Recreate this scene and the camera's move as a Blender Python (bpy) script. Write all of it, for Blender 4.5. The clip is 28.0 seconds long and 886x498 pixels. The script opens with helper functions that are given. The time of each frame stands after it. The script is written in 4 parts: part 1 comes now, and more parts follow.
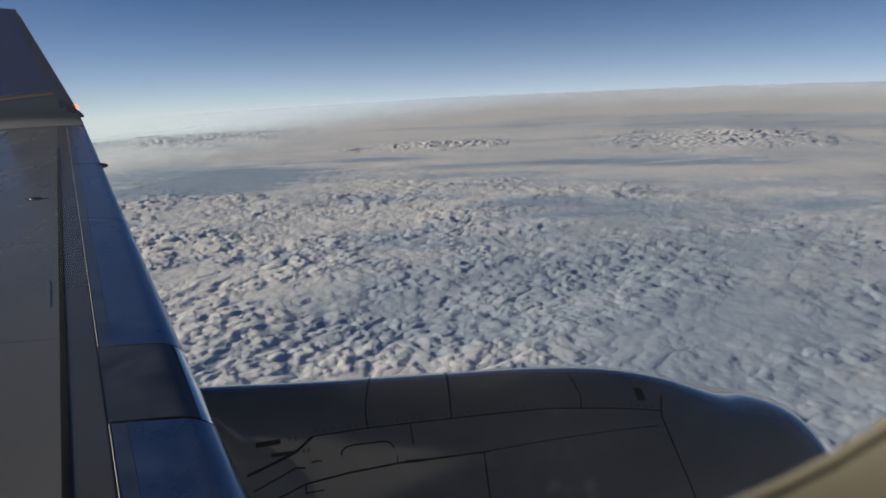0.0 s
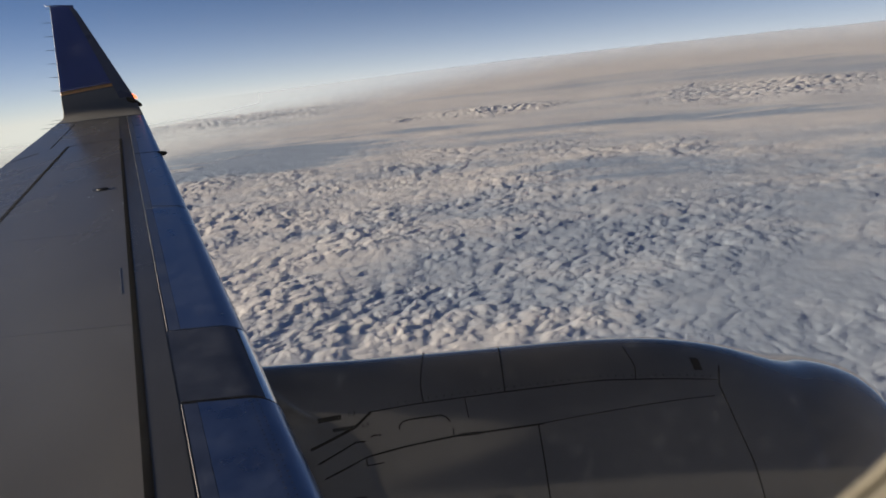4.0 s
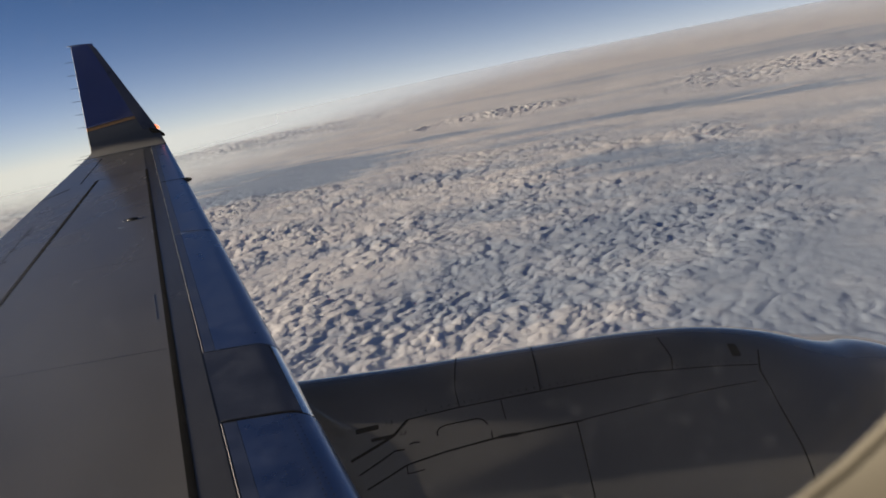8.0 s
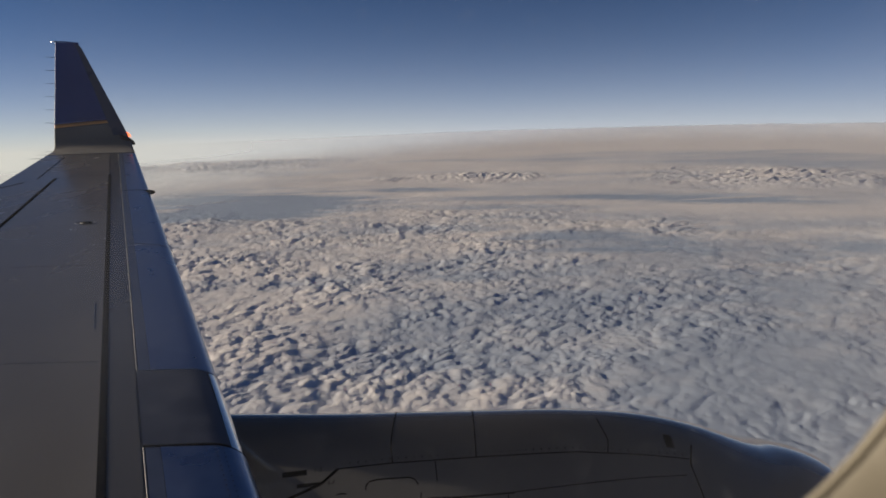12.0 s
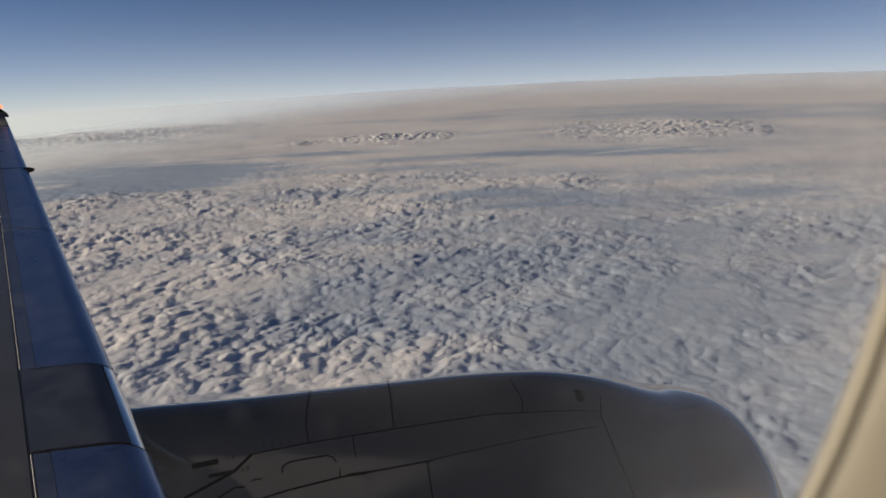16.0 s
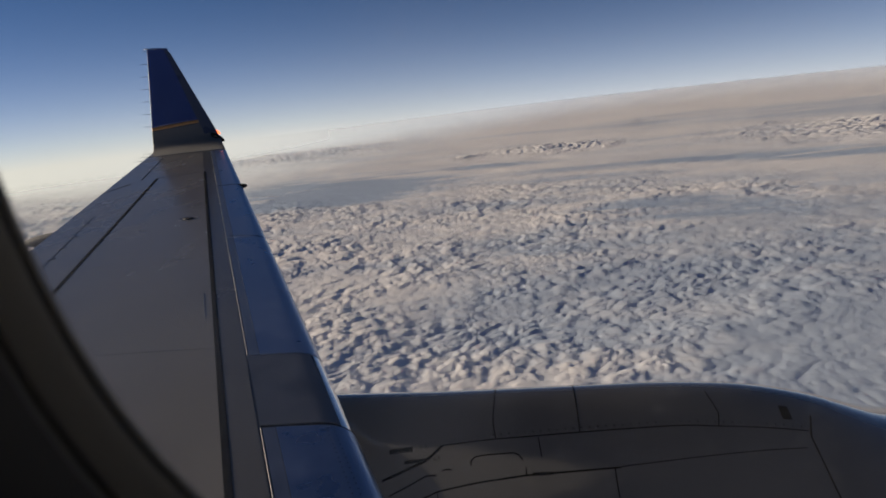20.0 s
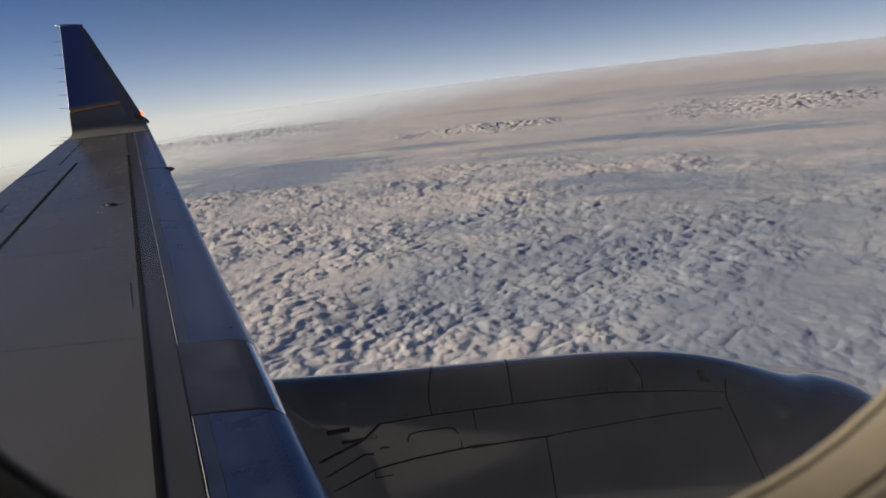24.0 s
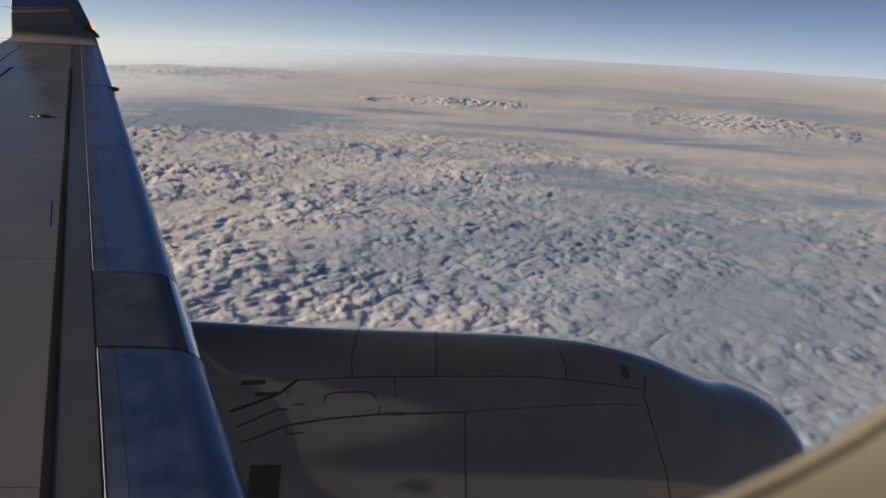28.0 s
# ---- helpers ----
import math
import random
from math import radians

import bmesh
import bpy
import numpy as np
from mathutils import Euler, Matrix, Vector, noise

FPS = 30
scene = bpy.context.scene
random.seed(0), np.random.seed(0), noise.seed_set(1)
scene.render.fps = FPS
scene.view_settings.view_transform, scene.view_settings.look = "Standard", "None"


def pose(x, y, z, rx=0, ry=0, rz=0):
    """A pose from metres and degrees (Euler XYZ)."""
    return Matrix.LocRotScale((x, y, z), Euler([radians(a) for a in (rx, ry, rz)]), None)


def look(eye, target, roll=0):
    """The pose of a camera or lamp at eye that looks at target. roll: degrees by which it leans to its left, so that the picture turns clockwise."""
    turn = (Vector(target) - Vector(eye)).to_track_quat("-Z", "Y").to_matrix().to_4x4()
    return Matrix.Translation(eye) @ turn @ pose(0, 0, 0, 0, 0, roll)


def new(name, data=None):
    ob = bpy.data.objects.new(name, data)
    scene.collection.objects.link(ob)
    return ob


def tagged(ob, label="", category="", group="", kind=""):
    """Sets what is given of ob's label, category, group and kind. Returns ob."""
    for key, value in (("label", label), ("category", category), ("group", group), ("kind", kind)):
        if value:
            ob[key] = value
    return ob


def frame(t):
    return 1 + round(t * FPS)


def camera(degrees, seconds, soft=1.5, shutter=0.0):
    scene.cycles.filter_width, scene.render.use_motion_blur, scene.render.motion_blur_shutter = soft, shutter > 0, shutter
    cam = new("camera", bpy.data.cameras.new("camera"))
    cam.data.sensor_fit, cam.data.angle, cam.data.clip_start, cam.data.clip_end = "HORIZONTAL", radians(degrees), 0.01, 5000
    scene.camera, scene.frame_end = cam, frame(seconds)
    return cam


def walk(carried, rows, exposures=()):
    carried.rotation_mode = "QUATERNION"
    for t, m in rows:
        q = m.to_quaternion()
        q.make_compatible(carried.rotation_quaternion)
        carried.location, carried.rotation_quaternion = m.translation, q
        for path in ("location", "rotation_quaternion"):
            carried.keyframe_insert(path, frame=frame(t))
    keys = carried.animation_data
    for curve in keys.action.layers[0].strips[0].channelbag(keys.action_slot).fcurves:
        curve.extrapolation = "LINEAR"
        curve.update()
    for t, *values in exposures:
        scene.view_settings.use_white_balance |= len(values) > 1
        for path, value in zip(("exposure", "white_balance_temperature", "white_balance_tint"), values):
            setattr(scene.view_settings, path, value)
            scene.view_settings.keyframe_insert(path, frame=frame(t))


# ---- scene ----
cam = camera(71.03, 28.0, soft=1.6)
cam.data.dof.use_dof, cam.data.dof.focus_distance, cam.data.dof.aperture_fstop = True, 40.0, 10.0     # a phone's small lens, focused far out
# seconds, eye x (forward), y (outboard), z (up), yaw, pitch, lean of the picture
ROWS = [
    (0.0, -0.0177, 0.0374, -0.0726, -4.21, -15.83, -2.54),
    (0.5, -0.0075, 0.0404, -0.0651, -3.22, -15.83, -3.05),
    (1.0, 0.0034, 0.0241, -0.0345, 2.87, -16.92, -8.66),
    (1.5, -0.0140, 0.0349, -0.0198, 2.82, -19.10, -8.24),
    (2.0, -0.0032, 0.0230, -0.0379, 3.36, -18.95, -8.89),
    (2.5, -0.0040, 0.0303, -0.0214, 2.65, -19.59, -9.31),
    (3.0, -0.0118, 0.0250, -0.0533, 1.74, -19.49, -8.41),
    (3.5, 0.0196, 0.0352, -0.0425, 1.94, -19.38, -7.99),
    (4.0, 0.0122, 0.0310, -0.0297, 1.18, -18.37, -6.47),
    (4.5, 0.0053, 0.0473, -0.0243, -0.13, -15.49, -5.77),
    (6.5, 0.0129, 0.0096, -0.0107, 2.10, -16.34, -10.62),
    (7.0, 0.0151, 0.0113, -0.0108, 1.86, -17.16, -11.71),
    (7.5, 0.0258, 0.0012, -0.0182, 1.97, -17.61, -11.30),
    (8.0, 0.0206, 0.0298, -0.0394, 3.64, -17.47, -11.47),
    (8.5, -0.0109, 0.0083, -0.0345, 7.66, -16.45, -11.49),
    (9.0, -0.0165, 0.0040, -0.0260, 9.04, -14.00, -9.43),
    (9.5, -0.0252, 0.0172, -0.0255, 9.25, -13.40, -7.29),
    (10.0, -0.0377, 0.0199, -0.0213, 8.93, -13.06, -3.96),
    (10.5, -0.0292, 0.0308, -0.0036, 5.37, -10.40, -4.17),
    (11.0, 0.0004, 0.0015, 0.0001, -0.02, -10.16, -1.07),
    (11.5, 0.0003, 0.0013, -0.0176, -0.48, -12.78, -1.36),
    (13.5, -0.0124, 0.0072, -0.0395, -3.16, -13.01, -1.36),
    (14.0, -0.0138, 0.0386, -0.0383, -3.66, -19.60, -1.35),
    (14.5, -0.0180, 0.0358, -0.0481, -4.37, -24.95, -4.46),
    (15.0, 0.0278, 0.0668, -0.0577, -6.36, -25.21, -5.73),
    (15.5, 0.0244, 0.0606, -0.0174, -8.12, -20.09, -3.07),
    (16.0, 0.0550, 0.0679, -0.0109, -8.71, -16.68, -2.65),
    (16.5, 0.0209, -0.0000, -0.0152, -8.72, -15.34, -2.37),
    (17.0, 0.0078, 0.0243, 0.0117, -7.02, -15.79, -2.78),
    (17.5, -0.0037, -0.0056, -0.0242, -5.66, -15.80, -3.88),
    (18.0, -0.0211, 0.0221, -0.0311, -3.71, -16.18, -4.45),
    (18.5, -0.0289, 0.0030, -0.0205, -0.69, -16.08, -5.71),
    (19.0, -0.0330, -0.0018, -0.0048, 1.81, -15.89, -7.28),
    (19.5, -0.0400, -0.0130, 0.0200, 5.15, -15.40, -8.40),
    (20.0, -0.0569, 0.0108, -0.0262, 6.65, -14.47, -6.54),
    (20.5, -0.0508, 0.0009, -0.0114, 7.27, -14.49, -6.94),
    (21.0, -0.0291, 0.0029, -0.0140, 6.43, -15.63, -8.33),
    (21.5, -0.0238, -0.0045, 0.0015, 4.76, -16.09, -7.80),
    (23.5, -0.0171, -0.0136, -0.0119, 1.80, -16.22, -6.72),
    (24.0, -0.0123, -0.0076, -0.0265, 1.27, -16.90, -6.56),
    (24.5, -0.0161, -0.0141, -0.0227, 0.87, -20.12, -7.43),
    (25.0, -0.0129, -0.0012, -0.0381, 1.15, -21.97, -6.34),
    (25.5, 0.0003, -0.0122, -0.0303, 1.00, -20.66, -6.37),
    (26.0, 0.0108, 0.0091, -0.0347, 0.69, -18.82, -6.97),
    (26.5, 0.0113, 0.0026, -0.0252, -0.67, -15.94, -6.97),
    (27.0, -0.0083, -0.0129, -0.0113, -4.68, -15.84, -6.19),
    (27.5, 0.0161, -0.0200, -0.0591, -4.81, -16.52, -0.41),
    (28.0, 0.0103, 0.0561, -0.0765, -3.73, -19.64, 3.08),
]
walk(cam, [(t, pose(x, y, z) @ pose(0, 0, 0, 0, 0, yaw) @ pose(0, 0, 0, 90 + pitch) @ pose(0, 0, 0, 0, 0, roll))
           for t, x, y, z, yaw, pitch, roll in ROWS],
     exposures=[(t, stops + 0.45, kelvin - 340, tint - 3) for t, stops, kelvin, tint in (
         (0, 0.08, 5750, 3), (1, 0.0, 6100, 7), (2, 0.12, 6150, 8), (4, 0.14, 6150, 8), (7, 0.08, 6100, 8), (8, 0.10, 6200, 9), (10, 0.08, 6250, 10), (11, -0.08, 6250, 10), (14, -0.03, 6300, 10),
         (15, 0.30, 6150, 8), (16, -0.02, 6150, 8), (17, -0.10, 6250, 10), (19, 0.03, 6300, 10), (21, 0.08, 6250, 10), (24, 0.06, 6250, 10), (25, 0.33, 6150, 8), (26, 0.15, 6150, 8),
         (27, -0.06, 6200, 10), (28, 0.10, 6150, 8))])

# ---------------------------------------------------------------- light
SUN_EL, SUN_AZ = radians(9), radians(-79)      # azimuth from outboard (+y) towards the nose (+x)
sun_dir = Vector((math.sin(SUN_AZ) * math.cos(SUN_EL), math.cos(SUN_AZ) * math.cos(SUN_EL), math.sin(SUN_EL)))
sun = new("sun", bpy.data.lights.new("sun", "SUN"))
sun.data.energy, sun.data.angle, sun.data.color = 5.6, radians(11), (1.0, 0.79, 0.57)
sun.matrix_world = look((0, 0, 60), Vector((0, 0, 60)) - sun_dir)
world = bpy.data.worlds.new("sky")
scene.world = world
world.use_nodes = True
wt = world.node_tree
wt.nodes.clear()
sky = wt.nodes.new("ShaderNodeTexSky")
sky.sky_type, sky.sun_disc = "NISHITA", False
sky.sun_elevation, sky.sun_rotation = SUN_EL, SUN_AZ
sky.altitude, sky.air_density, sky.dust_density, sky.ozone_density = 8000, 1.0, 2.0, 3.0
# the horizon of clouds lies a little below eye level, and the sky goes down to it
coord = wt.nodes.new("ShaderNodeTexCoord")
shift = wt.nodes.new("ShaderNodeVectorMath")
shift.operation = "ADD"
shift.inputs[1].default_value = (0, 0, 0.045)
unit = wt.nodes.new("ShaderNodeVectorMath")
unit.operation = "NORMALIZE"
back = wt.nodes.new("ShaderNodeBackground")
back.inputs["Strength"].default_value = 0.048
# pale haze that thickens towards the horizon, creamier on the sun's side
haze = wt.nodes.new("ShaderNodeBackground")
haze.inputs["Strength"].default_value = 0.8
parts = wt.nodes.new("ShaderNodeSeparateXYZ")
fall = wt.nodes.new("ShaderNodeMath")
fall.operation = "MULTIPLY"
fall.inputs[1].default_value = -1 / 0.060
thick = wt.nodes.new("ShaderNodeMath")
thick.operation, thick.use_clamp = "EXPONENT", True
side = wt.nodes.new("ShaderNodeVectorMath")
side.operation = "DOT_PRODUCT"
side.inputs[1].default_value = (math.sin(SUN_AZ), math.cos(SUN_AZ), 0)
warm = wt.nodes.new("ShaderNodeMapRange")
warm.inputs[1].default_value, warm.inputs[2].default_value = 0.1, 0.95
tone = wt.nodes.new("ShaderNodeMix")
tone.data_type = "RGBA"
tone.inputs["A"].default_value, tone.inputs["B"].default_value = (0.58, 0.56, 0.56, 1), (0.76, 0.68, 0.53, 1)
both = wt.nodes.new("ShaderNodeMixShader")
wout = wt.nodes.new("ShaderNodeOutputWorld")
for a, b in ((coord.outputs["Generated"], shift.inputs[0]), (shift.outputs[0], unit.inputs[0]), (unit.outputs[0], sky.inputs["Vector"]),
             (sky.outputs[0], back.inputs["Color"]), (unit.outputs[0], parts.inputs[0]), (parts.outputs["Z"], fall.inputs[0]),
             (fall.outputs[0], thick.inputs[0]), (unit.outputs[0], side.inputs[0]), (side.outputs["Value"], warm.inputs[0]),
             (warm.outputs[0], tone.inputs["Factor"]), (tone.outputs["Result"], haze.inputs["Color"]), (thick.outputs[0], both.inputs[0]),
             (back.outputs[0], both.inputs[1]), (haze.outputs[0], both.inputs[2]), (both.outputs[0], wout.inputs["Surface"])):
    wt.links.new(a, b)


# ---------------------------------------------------------------- materials
def material(name, base, rough=0.5, metal=0.0, coat=0.0, vary=0.12, grain=30.0, stain=1.2, bump=0.0, spec=0.5, stretch=(1, 1, 1)):
    """Paint, metal or plastic with stains and grain at two sizes."""
    m = bpy.data.materials.new(name)
    m.use_nodes = True
    nt = m.node_tree
    bs = nt.nodes["Principled BSDF"]
    bs.inputs["Metallic"].default_value = metal
    bs.inputs["Coat Weight"].default_value = coat
    bs.inputs["Coat Roughness"].default_value = 0.08
    bs.inputs["Specular IOR Level"].default_value = spec
    tc = nt.nodes.new("ShaderNodeTexCoord")
    mp = nt.nodes.new("ShaderNodeMapping")
    mp.inputs["Scale"].default_value = stretch
    nt.links.new(tc.outputs["Object"], mp.inputs["Vector"])
    big, fine = nt.nodes.new("ShaderNodeTexNoise"), nt.nodes.new("ShaderNodeTexNoise")
    big.inputs["Scale"].default_value, big.inputs["Detail"].default_value = stain, 5
    fine.inputs["Scale"].default_value, fine.inputs["Detail"].default_value = grain, 4
    for n in (big, fine):
        nt.links.new(mp.outputs[0], n.inputs["Vector"])
    mix = nt.nodes.new("ShaderNodeMath")
    mix.operation = "MULTIPLY_ADD"
    mix.inputs[1].default_value = 0.45
    nt.links.new(fine.outputs[0], mix.inputs[0])
    nt.links.new(big.outputs[0], mix.inputs[2])
    ramp = nt.nodes.new("ShaderNodeMapRange")
    ramp.inputs[1].default_value, ramp.inputs[2].default_value = 0.42, 1.02
    ramp.inputs[3].default_value, ramp.inputs[4].default_value = 1 - vary, 1 + vary
    nt.links.new(mix.outputs[0], ramp.inputs[0])
    col = nt.nodes.new("ShaderNodeVectorMath")
    col.operation = "SCALE"
    col.inputs[0].default_value = base
    nt.links.new(ramp.outputs[0], col.inputs["Scale"])
    nt.links.new(col.outputs[0], bs.inputs["Base Color"])
    rr = nt.nodes.new("ShaderNodeMapRange")
    rr.inputs[1].default_value, rr.inputs[2].default_value = 0.3, 0.75
    rr.inputs[3].default_value, rr.inputs[4].default_value = rough * 0.8, min(1, rough * 1.25)
    nt.links.new(big.outputs[0], rr.inputs[0])
    nt.links.new(rr.outputs[0], bs.inputs["Roughness"])
    if bump:
        bp = nt.nodes.new("ShaderNodeBump")
        bp.inputs["Strength"].default_value, bp.inputs["Distance"].default_value = bump, 0.01
        nt.links.new(mix.outputs[0], bp.inputs["Height"])
        nt.links.new(bp.outputs[0], bs.inputs["Normal"])
    return m


WING_GREY = material("wing_grey_paint", (0.150, 0.142, 0.128), 0.25, coat=0.0, vary=0.12, grain=60, stain=1.6, stretch=(1, 0.6, 1))
PANEL_GREY = material("panel_grey_paint", (0.07, 0.07, 0.072), 0.22, vary=0.12, grain=60, stain=2.0)
DARK_PANEL = material("dark_panel_paint", (0.08, 0.09, 0.12), 0.42, metal=0.7, vary=0.25, grain=40, stain=7)
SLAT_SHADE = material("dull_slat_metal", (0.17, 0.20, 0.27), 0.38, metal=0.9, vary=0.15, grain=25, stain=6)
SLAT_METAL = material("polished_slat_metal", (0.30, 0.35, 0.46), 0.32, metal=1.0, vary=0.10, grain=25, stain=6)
BRIGHT_METAL = material("bright_bare_metal", (0.75, 0.75, 0.76), 0.18, metal=1.0, vary=0.06)
SEAL = material("black_sealant", (0.005, 0.005, 0.005), 0.8, vary=0.2, spec=0.02)
WHITE_SEAL = material("pale_seal_strip", (0.42, 0.41, 0.39), 0.5, vary=0.1)
NAVY = material("navy_paint", (0.028, 0.048, 0.18), 0.22, coat=0.2, vary=0.12)
NAVY_EDGE = material("dark_leading_edge", (0.045, 0.055, 0.09), 0.3, vary=0.15)
GOLD = material("gold_stripe_paint", (0.42, 0.20, 0.05), 0.35, vary=0.1)
COWL = material("cowl_grey_paint", (0.085, 0.081, 0.075), 0.12, coat=1.0, vary=0.12, grain=50, stain=1.7)
PALE_GREY = material("pale_grey_paint", (0.115, 0.110, 0.100), 0.75, vary=0.1)
BLACK = material("black_marking", (0.008, 0.008, 0.008), 0.6, vary=0.2, spec=0.1)
FUSE = material("fuselage_white_paint", (0.50, 0.49, 0.48), 0.3, vary=0.05)
BEZEL = material("beige_bezel_plastic", (0.19, 0.172, 0.132), 0.5, vary=0.06, grain=120, bump=0.05)
# darkened grey-beige: the shadow on the window reveal is put into this colour
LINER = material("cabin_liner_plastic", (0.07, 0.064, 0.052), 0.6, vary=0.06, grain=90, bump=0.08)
GROOVE = material("dusty_groove", (0.10, 0.095, 0.085), 0.8, vary=0.2)
SLOT = material("shade_slot_plastic", (0.14, 0.13, 0.108), 0.7, vary=0.15)
SHADE = material("window_shade_plastic", (0.25, 0.24, 0.22), 0.6, vary=0.06)
CARPET = material("cabin_carpet", (0.05, 0.055, 0.07), 0.95, vary=0.3, grain=200, bump=0.3)


def lamp_lens(name, colour, strength):
    m = bpy.data.materials.new(name)
    m.use_nodes = True
    bs = m.node_tree.nodes["Principled BSDF"]
    bs.inputs["Base Color"].default_value = (*colour, 1)
    bs.inputs["Emission Color"].default_value = (*colour, 1)
    bs.inputs["Emission Strength"].default_value = strength
    bs.inputs["Roughness"].default_value = 0.15
    return m


def dust_material():
    m = bpy.data.materials.new("dried_drop")
    m.use_nodes = True
    nt = m.node_tree
    nt.nodes.clear()
    tr, tl, mx, out = (nt.nodes.new(k) for k in ("ShaderNodeBsdfTransparent", "ShaderNodeBsdfTranslucent", "ShaderNodeMixShader", "ShaderNodeOutputMaterial"))
    mx.inputs[0].default_value = 0.045
    nt.links.new(tr.outputs[0], mx.inputs[1])
    nt.links.new(tl.outputs[0], mx.inputs[2])
    nt.links.new(mx.outputs[0], out.inputs["Surface"])
    return m


DUST = dust_material()
RED_LENS = lamp_lens("red_lamp_lens", (1.0, 0.16, 0.05), 2.2)


def cloud_material():
    m = bpy.data.materials.new("cloud_top")
    m.use_nodes = True
    nt = m.node_tree
    bs = nt.nodes["Principled BSDF"]
    bs.inputs["Roughness"].default_value = 1.0
    bs.inputs["Specular IOR Level"].default_value = 0.0
    bs.subsurface_method = "BURLEY"
    bs.inputs["Subsurface Weight"].default_value, bs.inputs["Subsurface Scale"].default_value = 1.0, 4.6
    bs.inputs["Subsurface Radius"].default_value = (1.0, 0.97, 0.95)
    tc = nt.nodes.new("ShaderNodeTexCoord")
    n2 = nt.nodes.new("ShaderNodeTexNoise")
    n2.inputs["Scale"].default_value, n2.inputs["Detail"].default_value = 0.25, 6
    nt.links.new(tc.outputs["Object"], n2.inputs["Vector"])
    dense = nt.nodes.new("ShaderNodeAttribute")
    dense.attribute_name = "cloud_tone"
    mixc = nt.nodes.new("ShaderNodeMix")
    # blue-grey to cream by tone, with shade and haze painted into it
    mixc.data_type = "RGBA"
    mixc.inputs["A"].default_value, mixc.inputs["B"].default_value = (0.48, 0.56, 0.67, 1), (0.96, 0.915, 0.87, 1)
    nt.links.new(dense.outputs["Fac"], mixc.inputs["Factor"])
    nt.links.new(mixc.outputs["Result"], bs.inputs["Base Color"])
    bp = nt.nodes.new("ShaderNodeBump")
    bp.inputs["Strength"].default_value, bp.inputs["Distance"].default_value = 0.4, 0.8
    nt.links.new(n2.outputs[0], bp.inputs["Height"])
    # light soaks through the droplets, so the relief shades more softly than solid ground
    soft_up = nt.nodes.new("ShaderNodeVectorMath")
    soft_up.operation = "MULTIPLY_ADD"
    soft_up.inputs[1].default_value, soft_up.inputs[2].default_value = (0.6, 0.6, 0.6), (0, 0, 0.4)
    unit_n = nt.nodes.new("ShaderNodeVectorMath")
    unit_n.operation = "NORMALIZE"
    nt.links.new(bp.outputs[0], soft_up.inputs[0])
    nt.links.new(soft_up.outputs[0], unit_n.inputs[0])
    nt.links.new(unit_n.outputs[0], bs.inputs["Normal"])
    # opacity falls with distance so the sky's colour stands in for aerial haze
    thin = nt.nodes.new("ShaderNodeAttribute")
    thin.attribute_name = "haze_alpha"
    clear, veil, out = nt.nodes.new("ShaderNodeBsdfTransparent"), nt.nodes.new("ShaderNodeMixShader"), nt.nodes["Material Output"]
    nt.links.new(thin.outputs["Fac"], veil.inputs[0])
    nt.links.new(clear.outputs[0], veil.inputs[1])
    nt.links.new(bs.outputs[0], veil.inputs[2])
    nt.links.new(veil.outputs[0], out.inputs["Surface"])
    return m


CLOUD = cloud_material()


